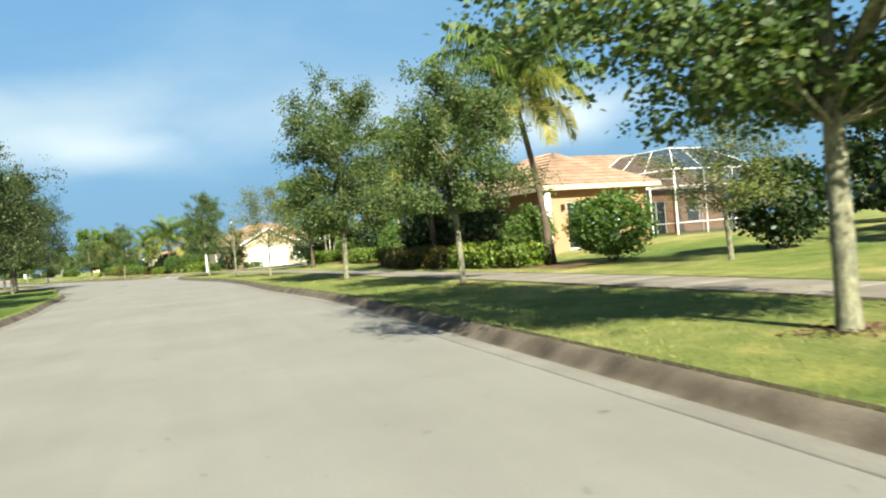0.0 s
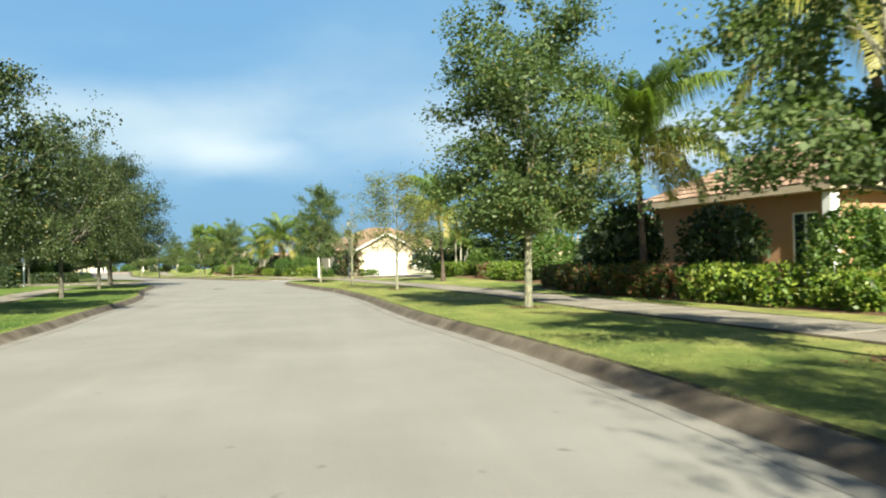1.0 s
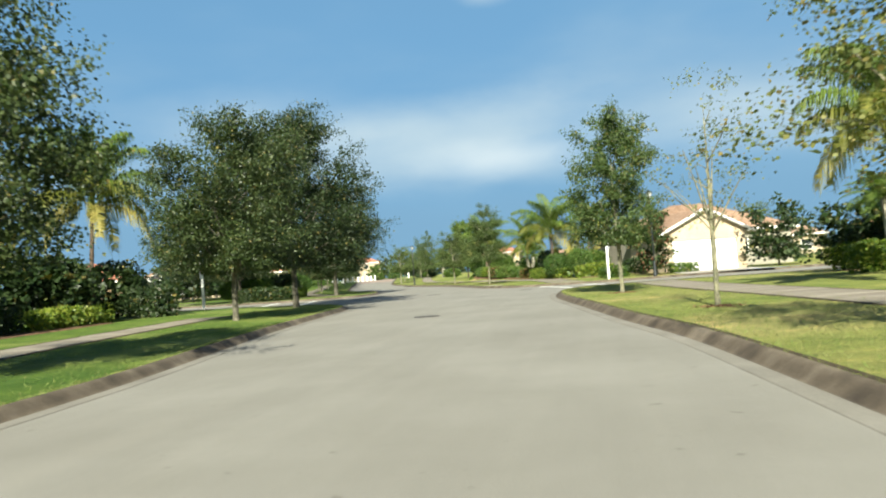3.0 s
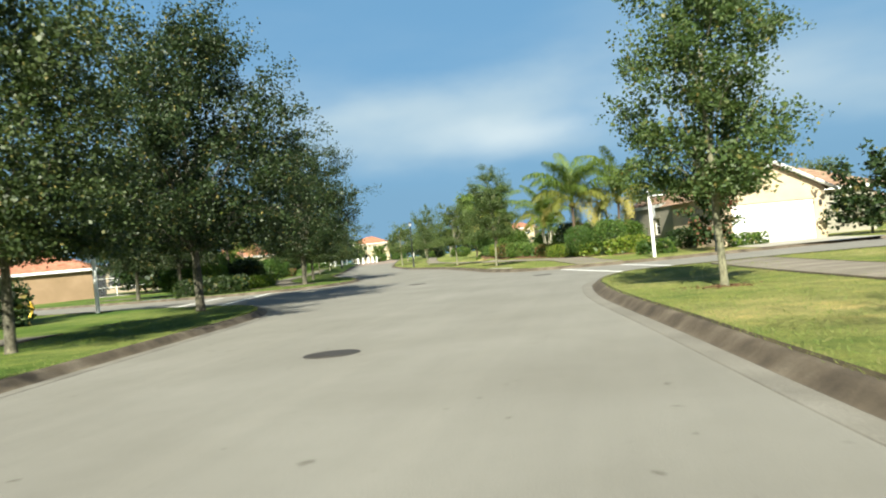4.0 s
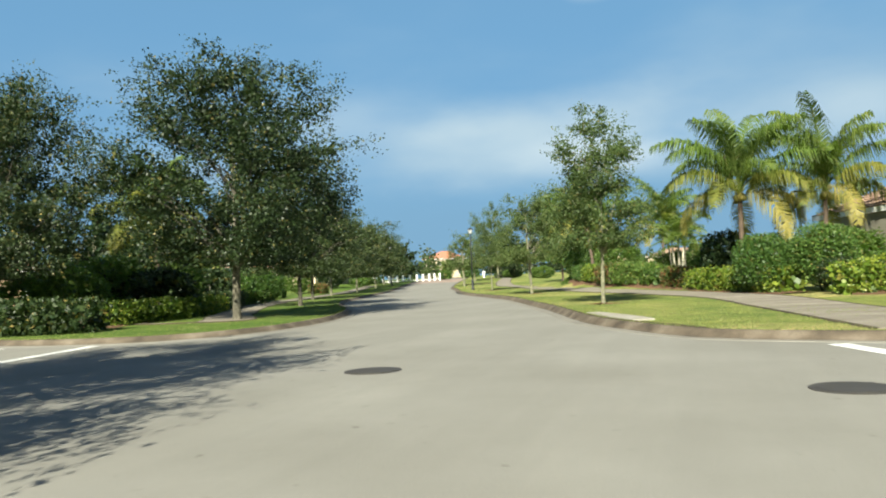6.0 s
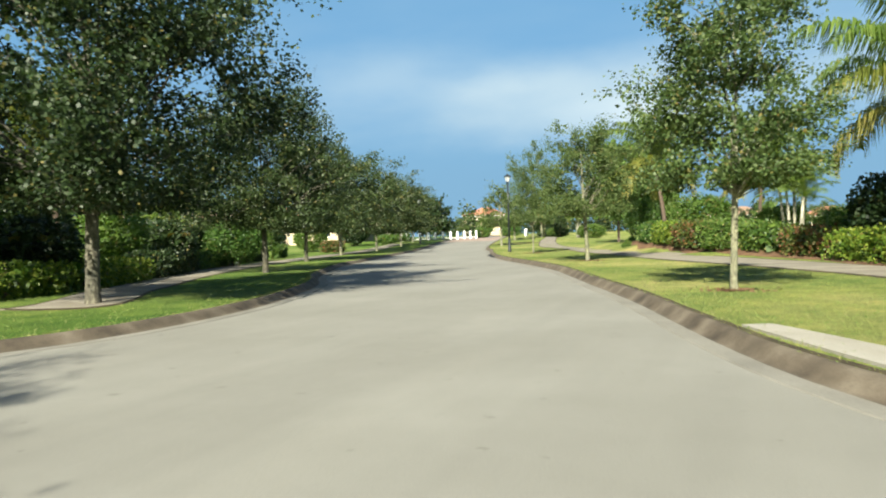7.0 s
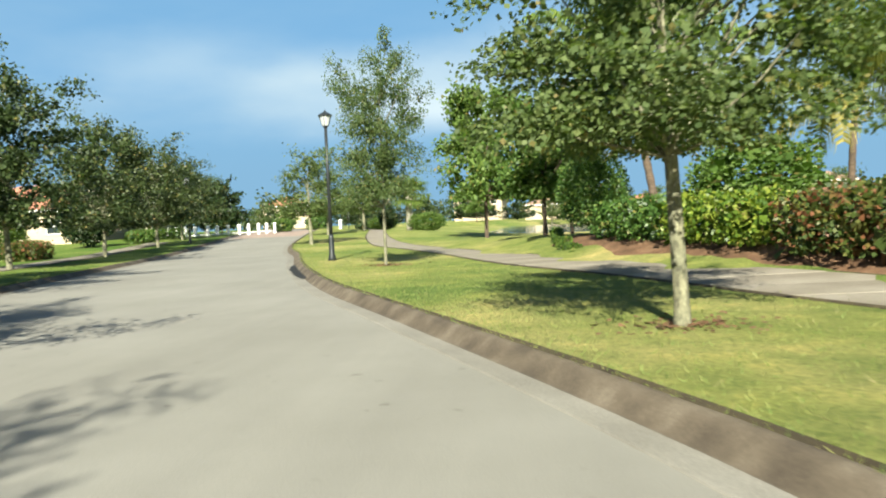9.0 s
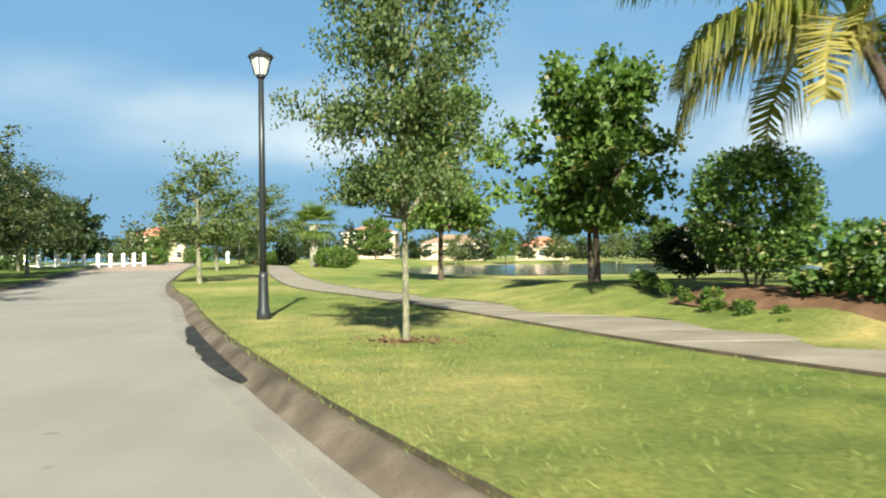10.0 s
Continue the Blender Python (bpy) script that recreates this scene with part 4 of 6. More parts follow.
TREES += [(k, x, y, t, w, h) for k, x, y, t, w, h in ((OAK_FAR, -40, 205, 0, 1.3, 1.0), (POND_TREE, -26, 226, 40, 1.3, 1.2), (OAK_FAR, -14, 232, 80, 1.1, 0.9), (POND_TREE, -6, 234, 10, 1.2, 1.1), (OAK_FAR, 3, 233, 60, 1.3, 1.0), (OAK_FAR, 10, 228, 150, 1.3, 1.05),
          (POND_TREE, 16, 226, 60, 1.3, 1.2), (OAK_FAR, 24, 214, 20, 1.3, 1.1), (OAK_FAR, -58, 196, 20, 1.5, 1.3), (WIDE_FAR, -66, 208, 90, 1.2, 1.05), (OAK_FAR, -74, 240, 30, 1.3, 1.0), (OAK_FAR, -67.5, 240, 80, 1.0, 0.8), (POND_TREE, -50.5, 206, 20, 0.9, 0.62), (OAK_FAR, 14, 112, 0, 1.2, 1.0), (OAK_FAR, 2, 116, 90, 1.1, 0.9))]
BACK_TREE = make_tree(22, 6.6, 3.3, 0.9, 95, 21, 0.34, SHADE_LEAF, label="bushy green tree with shade-darkened leaves behind the hedges", trunk_r=0.10, spread=0.62, lump=0.3, skew=0.3)
TREES += [(OAK_THIN, 12.8, 16.4, 70, 1.0, 0.72), (BACK_TREE, 25.5, 21.5, 0, 0.9, 0.85), (BACK_TREE, 20.5, 12.0, 60, 0.9, 0.8), (BACK_TREE, 30.0, 27.0, 200, 0.9, 0.9), (BACK_TREE, 10.9, 71.9, 0, 0.72, 0.55), (BACK_TREE, 12.6, 95.0, 90, 0.8, 0.75)]
TREES += [(BACK_TREE, -70 + 6.3 * k + 2 * math.sin(2.3 * k), 252 + 9 * math.sin(1.7 * k), 40 * k, 1.0 + 0.2 * math.sin(k), 0.75 + 0.2 * math.sin(1.3 * k)) for k in range(3, 20)]
TREES += [(BACK_TREE, -21.5 - 0.24 * (y - 20) + dx, y, 47 * y, 1.0 + 0.1 * (y % 3), 0.85 + 0.11 * (y % 4)) for y, dx in ((12, -1), (19, 0), (25, -2), (31, 1), (37, -1), (43, 0), (49, -2), (55, -3), (61, -5))]
TREES += [(BACK_TREE, -51.5, 186.0, 10, 1.0, 0.9), (BACK_TREE, -54.5, 191.0, 80, 0.9, 0.75), (BACK_TREE, -60.0, 176.0, 60, 1.0, 0.9), (BACK_TREE, -57.0, 182.0, 120, 1.0, 0.95)]
TREES += [(BACK_TREE, -48.5, 229.0, 20, 0.9, 0.75), (BACK_TREE, -43.5, 216.0, 140, 0.7, 0.55)]
TREES += [(BACK_TREE, -35.5 - 0.46 * (y - 93) + dx, y, 31 * y, 1.0 + 0.1 * (y % 3), 0.80 + 0.11 * (y % 4)) for y, dx in ((110, 1), (116, -1), (123, 0), (130, 1), (137, -2), (145, 0), (152, -1), (160, 1), (168, -1))]
for kind, x, y, turn, wide, tall in TREES:
    put(kind, x, y, turn, wide, tall)

PALM_A = make_coconut(31, 5.3, (-0.75, 0.15), 24, 4.0, "coconut palm with a leaning trunk behind a hedge", 4)
PALM_B = make_coconut(32, 4.0, (0.15, 0.25), 25, 3.9, "coconut palm with arching green and yellow fronds", 5)
PALM_C = make_coconut(33, 3.4, (-0.25, 0.1), 22, 3.6, "short coconut palm with yellow lower fronds", 5)
PALM_D = make_coconut(36, 3.75, (-0.2, -0.1), 22, 4.3, "coconut palm with long arching fronds above a hedge", 4)
PALM_E = make_coconut(37, 3.85, (-0.55, 1.0), 23, 4.3, "coconut palm leaning over a hedge, lower fronds yellow", 4)
CLUMP = make_clump_palm(34, 6, 3.0, "clump of thin-stemmed palms with pale ringed stems")
SABAL = make_sabal(35, 3.1, "cabbage palm with a thick pale trunk")
PALMS = [(PALM_A, 11.6, 24.5, 0, 1.05, 1.08), (PALM_B, 10.15, 33.6, 40, 1.0, 1.07), (PALM_B, 7.9, 58.4, 120, 0.82, 0.95), (PALM_B, 14.0, 60.6, 200, 1.0, 1.06), (PALM_D, -4.2, 104.8, 70, 0.98, 1.05),
         (PALM_D, -1.0, 105.6, 200, 0.90, 0.98), (PALM_E, -12.75, 123.8, 0, 1.0, 1.0), (PALM_D, -8.2, 123.4, 150, 0.86, 0.84), (PALM_C, -29.6, 100.6, 10, 1.0, 1.15), (PALM_B, -24.0, 68.0, 310, 1.0, 1.25),
         (CLUMP, 13.6, 54.6, 0, 1.0, 1.05), (CLUMP, 15.6, 56.4, 60, 1.0, 1.15), (CLUMP, -7.0, 115.4, 100, 1.0, 0.85), (CLUMP, -35.0, 112.8, 20, 1.0, 1.1),
         (CLUMP, 10.6, 67.0, 200, 1.0, 0.9), (SABAL, -27.9, 173.9, 0, 1.35, 1.15), (SABAL, -55.5, 168.0, 80, 1.4, 1.3), (SABAL, -52.0, 174.0, 20, 1.4, 1.25), (SABAL, -50.5, 168.0, 50, 1.0, 1.2), (SABAL, -54.0, 172.5, 150, 1.0, 1.1)]
for kind, x, y, turn, wide, tall in PALMS:
    put(kind, x, y, turn, wide, tall)

BALL = make_shrub(51, 1.05, 2.3, 0.068, 6600, SHRUB_LEAF, "clipped round shrub with dark glossy leaves", lump=0.045)
TUFT = make_shrub(54, 0.30, 0.42, 0.06, 420, HEDGE_LEAF, "low border plant at the edge of a mulch bed", stem_h=0.02, lump=0.2)
BUSH = make_shrub(52, 1.25, 2.9, 0.11, 4000, BROAD_LEAF, "large leafy green shrub")
DARK = make_shrub(53, 1.2, 2.5, 0.15, 1900, SHADE_LEAF, "dense green shrub with leaves darkened for shade")
# dark shrubs west at y 65 to 72 are added to deepen the shade
SHRUBS = [ (DARK, 15.4, 17.5, 20, 1.0, 1.0), (DARK, 17.8, 13.4, 70, 1.0, 1.0), (DARK, 11.8, 43.4, 30, 1.0, 1.0), (DARK, -23.8, 65.0, 0, 1.5, 1.2), (DARK, -26.4, 68.4, 40, 1.5, 1.2), (DARK, -28.2, 71.5, 80, 1.4, 1.1), 
          (DARK, 11.4, 43.5, 10, 1.1, 0.95), (BUSH, 11.0, 50.0, 80, 1.0, 0.85), (DARK, 11.8, 62.5, 60, 1.5, 1.15), (DARK, -24.6, 70.6, 60, 1.3, 1.15), (BUSH, 10.2, 62.5, 20, 1.0, 0.8), (DARK, 17.0, 52.0, 0, 1.5, 1.3), (DARK, 16.6, 47.5, 90, 1.0, 0.9),
          (BALL, 11.8, 74.0, 30, 1.1, 1.0), (BUSH, 14.5, 78.0, 200, 1.1, 0.9), (DARK, 9.5, 72.0, 100, 1.0, 0.8),
          (BALL, -3.0, 105.0, 0, 1.0, 0.98), (BUSH, -0.8, 103.0, 90, 1.2, 0.9), (DARK, -4.6, 108.6, 200, 1.0, 1.0), (DARK, -1.4, 99.6, 200, 0.6, 0.45), (BUSH, 4.6, 97.6, 20, 0.85, 0.72), (BUSH, -5.4, 112.4, 70, 0.9, 0.6), (DARK, 2.6, 97.0, 0, 0.8, 0.5), (BALL, -14.2, 126.3, 0, 0.90, 1.02), (DARK, -13.2, 132.0, 40, 0.7, 0.5), (BUSH, -10.8, 121.9, 100, 1.15, 0.92), (BUSH, -7.4, 117.5, 0, 0.8, 0.6),
          (BUSH, -26.0, 172.0, 0, 1.3, 0.75), (DARK, -29.8, 172.6, 50, 0.6, 1.1), (BUSH, -30.8, 175.5, 100, 1.1, 0.55),
          (DARK, -22.6, 57.5, 0, 1.6, 1.2), (DARK, -24.4, 62.4, 60, 1.5, 1.15), (DARK, -25.6, 66.8, 10, 1.3, 1.0), (BUSH, -27.0, 92.6, 10, 1.0, 0.8), (DARK, 11.0, 69.8, 50, 1.3, 1.15),
          (DARK, -26.4, 96.8, 0, 1.0, 0.8), (BUSH, -29.8, 97.6, 0, 1.2, 1.1), (DARK, -31.5, 101.0, 0, 1.2, 1.1), (BUSH, -33.0, 106.0, 50, 1.2, 1.1), (DARK, -36.9, 118.0, 20, 1.15, 1.0),
          (DARK, -33.6, 110.0, 20, 1.1, 0.9), (BUSH, -39.5, 124.8, 70, 1.0, 0.9), (DARK, -38.2, 115.0, 120, 1.3, 1.2), (BALL, -31.6, 112.4, 30, 1.25, 0.95), (DARK, -43.5, 132.0, 50, 1.2, 0.9), (BUSH, -47.0, 144.0, 10, 1.2, 1.0), (DARK, -49.0, 156.0, 0, 1.4, 1.2)]
SHRUBS += [(DARK, -18.6 - 0.23 * (y - 24) + dx, y, 37 * k, 1.5, 1.25 + 0.12 * (k % 3)) for k, (y, dx) in enumerate(((22, 0), (26, -1), (31, 0.4), (35, -0.8), (40, 0), (46, -1.2), (51, -0.4), (56, -1.8), (61, -2.2)))]
SHRUBS += [((BUSH, DARK, BALL)[k % 3], -28.2 - 0.46 * (y - 93) + dx, y, 53 * k, 1.0, 0.75 + 0.1 * (k % 3)) for k, (y, dx) in enumerate(((93, -1), (97, 0), (101, -0.6), (105, -1.2), (109, -0.4), (113, -1.0), (117, -0.6), (121, -1.4)))]
SHRUBS = [(k, x + 1.5 if 9 < x < 14 and y < 75 else x, y, t, w, h) for k, x, y, t, w, h in SHRUBS]
SHRUBS += [(TUFT, -15.25 + 0.062 * (k - 5) * (k > 5) + 0.12 * math.sin(3 * k), 129.2 - 0.45 * k, 70 * k, 0.7 + 0.2 * math.sin(k), 0.65 + 0.2 * math.sin(2 * k)) for k in range(13)]
SHRUBS += [(BALL, -3.75, 100.9, 80, 0.85, 0.92), (BALL, -1.75, 100.8, 160, 0.95, 1.02), (DARK, 10.5, 35.9, 10, 1.0, 1.22), (DARK, 11.75, 31.8, 40, 0.95, 1.03), (BUSH, 11.5, 26.0, 30, 0.75, 0.88), (BUSH, 12.55, 21.8, 0, 1.05, 0.90)]
for kind, x, y, turn, wide, tall in SHRUBS:
    put(kind, x, y, turn, wide, tall)

HEDGES = [((8.3, 65.0), (11.4, 65.9), 1.4, 1.05, LIME_LEAF, "broad clipped hedge with bright yellow-green leaves"), ((10.9, 23.8), (10.7, 25.9), 1.1, 0.8, LIME_LEAF, "low hedge with yellow-green new leaves"), ((10.6, 26.2), (10.3, 31.0), 1.2, 0.95, LIME_LEAF, "clipped hedge with yellow-green tips"),
          ((10.1, 31.3), (9.5, 35.0), 1.2, 0.95, RED_LEAF, "dark low hedge with reddish leaves"), ((9.4, 35.4), (10.0, 42.5), 1.2, 0.9, RED_LEAF, "low hedge with reddish leaves"),
          ((11.9, 43.5), (12.6, 49.0), 1.4, 1.0, HEDGE_LEAF, "clipped green hedge along the lawn"), ((11.7, 51.0), (11.0, 57.0), 1.6, 1.0, LIME_LEAF, "low broad hedge with bright green top"),
          ((10.8, 58.5), (11.6, 62.4), 1.2, 0.9, RED_LEAF, "low hedge with reddish leaves"), ((12.2, 63.2), (9.9, 72.0), 1.6, 1.05, LIME_LEAF, "clipped hedge with yellow-green leaves"),
          ((-2.0, 97.2), (0.9, 98.2), 1.6, 1.05, LIME_LEAF, "clipped hedge with yellow-green tips"), ((-3.0, 100.0), (-6.0, 108.2), 1.6, 0.95, LIME_LEAF, "low hedge with yellow-green leaves"),
          ((-6.2, 108.6), (-7.3, 110.6), 1.4, 0.95, RED_LEAF, "hedge with reddish new leaves"), ((-7.4, 110.8), (-8.4, 112.8), 1.5, 1.0, HEDGE_LEAF, "clipped green hedge by the sidewalk"),
          ((1.8, 91.6), (-0.2, 92.6), 1.2, 0.8, HEDGE_LEAF, "low clipped green hedge"),
          ((4.4, 91.8), (6.6, 92.6), 1.0, 0.7, HEDGE_LEAF, "low clipped green hedge by a driveway"),
          ((-8.6, 112.9), (-10.0, 114.6), 1.9, 1.15, BROAD_LEAF, "loose hedge with bright green leaves"), ((-10.2, 114.9), (-11.3, 117.6), 1.6, 1.05, RED_LEAF, "hedge with reddish new leaves"),
          ((-11.4, 117.9), (-12.5, 121.3), 1.5, 1.0, LIME_LEAF, "clipped hedge with a flat bright green top"), ((-12.6, 121.6), (-13.8, 125.2), 1.4, 1.0, SHRUB_LEAF, "clipped hedge with rounded glossy leaves"),
          ((-15.4, 24.0), (-16.2, 38.5), 1.4, 1.0, SHADE_LEAF, "dark clipped hedge in shade"), ((-16.4, 39.0), (-18.4, 48.5), 1.4, 1.0, SHADE_LEAF, "dark clipped hedge in shade"), ((-18.6, 49.0), (-22.2, 60.5), 1.5, 1.05, SHADE_LEAF, "dark clipped hedge in shade"),
          ((-21.8, 61.0), (-22.6, 66.8), 1.3, 0.85, LIME_LEAF, "low hedge with variegated yellow leaves"), ((-21.0, 69.6), (-23.6, 70.6), 1.8, 1.55, SHADE_LEAF, "tall block of dark clipped hedge"),
          ((-26.4, 87.9), (-22.4, 89.2), 1.8, 1.0, SHADE_LEAF, "dark clipped hedge on the corner"), 
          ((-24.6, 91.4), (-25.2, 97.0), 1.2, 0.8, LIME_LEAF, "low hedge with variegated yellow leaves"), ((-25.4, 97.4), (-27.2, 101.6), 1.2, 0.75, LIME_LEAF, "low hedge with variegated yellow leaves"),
          ((-27.6, 102.0), (-30.0, 107.0), 1.4, 0.95, SHADE_LEAF, "dark clipped hedge in shade"), ((-30.6, 107.6), (-33.4, 113.6), 1.3, 0.8, HEDGE_LEAF, "clipped hedge in shade"), ((-34.0, 114.4), (-36.8, 121.6), 1.4, 0.9, SHADE_LEAF, "dark clipped hedge in shade"),
          ((-38.0, 124.0), (-40.0, 128.6), 1.4, 0.9, HEDGE_LEAF, "clipped green hedge beyond the trees"), ((-42.4, 139.5), (-43.4, 142.8), 1.6, 1.0, RED_LEAF, "low hedge with red leaves"), ((-46.5, 158.5), (-49.5, 166.5), 1.8, 0.9, HEDGE_LEAF, "clipped green hedge by the parapet"),
          ((-50.5, 164.5), (-47.6, 168.6), 1.8, 0.9, HEDGE_LEAF, "clipped green hedge beside white pillars"), ((-41.4, 177.5), (-43.4, 183.0), 2.0, 1.1, HEDGE_LEAF, "clipped green hedge beside white pillars"), ((-39.6, 186.0), (-42.6, 191.5), 2.0, 1.4, HEDGE_LEAF, "clipped green hedge behind the parapet"), ((-32.8, 176.6), (-34.0, 182.0), 1.8, 0.9, SHADE_LEAF, "dark clipped hedge by the parapet")]
for k, (a, b, wd, hh, mat, lab) in enumerate(HEDGES):
    far = min(a[1], b[1]) > 150
    make_hedge(200 + k, a, b, wd, hh, mat, lab, 0.12 if far else 0.095, 70 if far else 150)

# ---- mulch beds ----


def bed(a, b, width):
    line = smooth_line([a, b], 0.5)
    nrm = normals_of(line)
    rng = np.random.default_rng(int(abs(a[0] * 10 + a[1])))
    verts, faces = [], []
    cols = 6
    for i, (p, q) in enumerate(zip(line, nrm)):
        w = width / 2 * (0.75 + 0.25 * math.sin(math.pi * i / max(1, len(line) - 1))) * rng.uniform(0.92, 1.08)
        for k in range(cols + 1):
            u = -1 + 2 * k / cols
            x, y = p + q * u * w
            verts.append((x, y, gz(x, y) + 0.005 + 0.045 * (1 - u * u) ** 0.6 + rng.normal(0, 0.008) * (abs(u) < 1)))
    for i in range(len(line) - 1):
        for k in range(cols):
            n = i * (cols + 1) + k
            faces.append((n, n + 1, n + cols + 2, n + cols + 1))
    tagged(new("mulch_bed", raw_mesh("mulch_bed", verts, faces, MULCH, True)), "reddish-brown bark mulch bed under shrubs", "planting bed", "mulch beds")


for a, b, w in [((11.2, 21.0), (9.8, 43.0), 1.9), ((12.0, 43.0), (11.3, 58.0), 2.2), ((11.0, 58.0), (10.4, 72.0), 2.3), ((1.8, 97.6), (-1.6, 97.6), 2.8), ((-2.8, 99.2), (-6.0, 108.2), 2.0), ((-6.0, 108.2), (-9.9, 115.4), 2.0), ((-9.9, 114.6), (-14.5, 127.2), 2.6),
                ((-15.4, 24), (-22.4, 66), 2.4), ((-24.4, 90.5), (-33.6, 114.0), 2.4)]:
    bed(a, b, w)


def mulch_scatter(spots):
    rng = np.random.default_rng(61)
    cs = []
    for x, y, r in spots:
        n = 260
        a, rr = rng.uniform(0, 2 * math.pi, n), np.abs(rng.normal(0, r * 0.85, n)) + 0.05
        px, py = x + rr * np.cos(a) * 1.35, y + rr * np.sin(a)
        cs.append(np.c_[px, py, ground_z(px, py) + 0.015])
    c = np.concatenate(cs)
    v, q = kite_leaves(rng, c, 0.085, 0.0, None, 0, 0.32)
    z = np.repeat(c[:, 2], 4)
    v[:, 2] = z + (v[:, 2] - z) * 0.35
    tagged(new("mulch", numpy_mesh("mulch", v, q, MULCH)), "scattered brown mulch round the verge trees", "mulch", kind="stuff")


mulch_scatter([(x, y, 0.28 if y < 100 else 0.36) for kind, x, y, *_ in TREES if -25 < x < 7 and y < 130 and x > np.interp(y, EAST_X[:, 1], EAST_X[:, 0])])

# ---- houses ----


def tiled_slope(a, b, c, d, pitch=0.30, course=0.38):
    """Barrel tiles on a slope: a-b along the eave, d-c along the top; lapped courses with a wavy profile."""
    a, b, c, d = (Vector(p) for p in (a, b, c, d))
    n = (b - a).cross(d - a).normalized()
    height = ((c + d) / 2 - (a + b) / 2).length
    rows = max(2, int(height / course))
    cols = max(3, int((b - a).length / pitch))
    verts, faces = [], []
    for r in range(rows):
        t0, t1 = r / rows, min(1.0, (r + 1.08) / rows)
        base = len(verts)
        for k in range(cols * 4 + 1):
            u = k / (cols * 4)
            wave = 0.032 * abs(math.sin(math.pi * cols * u))
            lo, hi = a.lerp(b, u).lerp(d.lerp(c, u), t0), a.lerp(b, u).lerp(d.lerp(c, u), t1)
            verts += [lo + n * (0.010), lo + n * (0.05 + wave), hi + n * (0.012 + wave)]
        for k in range(cols * 4):
            i = base + 3 * k
            if r:
                j = i - 3 * (cols * 4 + 1)
                faces.append((j + 2, j + 5, i + 3, i))
            faces += [(i, i + 3, i + 4, i + 1), (i + 1, i + 4, i + 5, i + 2)]
    return verts, faces


def hip_roof(root, x0, x1, y0, y1, z, top, tile, over=0.5, fascia=TRIM, pitch=0.30, course=0.38):
    """A hipped tile roof over a block, with fascia, in the house's own axes."""
    x0, x1, y0, y1 = x0 - over, x1 + over, y0 - over, y1 + over
    w, l = x1 - x0, y1 - y0
    k = min(w, l) / 2
    if w <= l:
        r0, r1 = ((x0 + x1) / 2, y0 + k, top), ((x0 + x1) / 2, y1 - k, top)
        slopes = [((x0, y0, z), (x1, y0, z), r0, r0), ((x1, y0, z), (x1, y1, z), r1, r0), ((x1, y1, z), (x0, y1, z), r1, r1), ((x0, y1, z), (x0, y0, z), r0, r1)]
    else:
        r0, r1 = (x0 + k, (y0 + y1) / 2, top), (x1 - k, (y0 + y1) / 2, top)
        slopes = [((x0, y0, z), (x1, y0, z), r1, r0), ((x1, y0, z), (x1, y1, z), r1, r1), ((x1, y1, z), (x0, y1, z), r0, r1), ((x0, y1, z), (x0, y0, z), r0, r0)]
    roof = part("soffit", box_bm(x0, x1, y0, y1, z - 0.19, z - 0.15), fascia, root)
    for q in slopes:
        part("roof_slope", raw_mesh("roof_slope", *tiled_slope(*q, pitch, course), tile), tile, root, "barrel tiles in lapped courses")
    bm = bmesh.new()
    for q in ((x0, x1, y0 - 0.02, y0 + 0.02), (x0, x1, y1 - 0.02, y1 + 0.02), (x0 - 0.02, x0 + 0.02, y0, y1), (x1 - 0.02, x1 + 0.02, y0, y1)):
        add_box(bm, *q, z - 0.2, z + 0.02)
    part("fascia", bm, fascia, roof)
    return roof


def wall_with_holes(x0, x1, z0, z1, holes, y0, y1):
    """A wall along x with rectangular openings (x0, x1, z0, z1) through it."""
    bm = bmesh.new()
    xs = sorted({x0, x1, *[h[0] for h in holes], *[h[1] for h in holes]})
    for a, b in zip(xs, xs[1:]):
        mid = (a + b) / 2
        cut = sorted([(h[2], h[3]) for h in holes if h[0] < mid < h[1]])
        z = z0
        for lo, hi in cut + [(z1, z1)]:
            if lo - z > 1e-3:
                add_box(bm, a, b, y0, y1, z, lo)
            z = hi
    bmesh.ops.remove_doubles(bm, verts=bm.verts, dist=1e-4)
    return bm


def place_wall(root, name, m, length, height, holes, material, base=-0.2, thick=0.2):
    """A wall in the frame m: x along it, y inwards; its windows come with frame, sill and panes."""
    w = part(name, wall_with_holes(0, length, base, height, holes, 0, thick), material, root)
    w.matrix_local = m
    for h in holes:
        a, b, lo, hi = h[:4]
        door = len(h) > 4 and h[4]
        win = part("sliding_door" if door else "window", box_bm(a + 0.05, b - 0.05, 0.10, 0.115, lo + 0.05, hi - 0.05), GLASS, root)
        win.matrix_local = m
        bm = bmesh.new()
        for q in ((a, a + 0.06, lo, hi), (b - 0.06, b, lo, hi), (a + 0.06, b - 0.06, lo, lo + 0.06), (a + 0.06, b - 0.06, hi - 0.06, hi)):
            add_box(bm, q[0], q[1], 0.07, 0.15, q[2], q[3])
        if door:
            add_box(bm, (a + b) / 2 - 0.04, (a + b) / 2 + 0.04, 0.06, 0.14, lo + 0.06, hi - 0.06)
        else:
            add_box(bm, a + 0.06, b - 0.06, 0.08, 0.13, (lo + hi) / 2 - 0.025, (lo + hi) / 2 + 0.025)
        part("frame", bm, TRIM, win)
        if not door:
            part("sill", box_bm(a - 0.1, b + 0.1, -0.06, 0.06, lo - 0.09, lo - 0.002), material, win)
            part("header", box_bm(a - 0.12, b + 0.12, -0.04, 0.02, hi + 0.002, hi + 0.16), material, win)
    return w


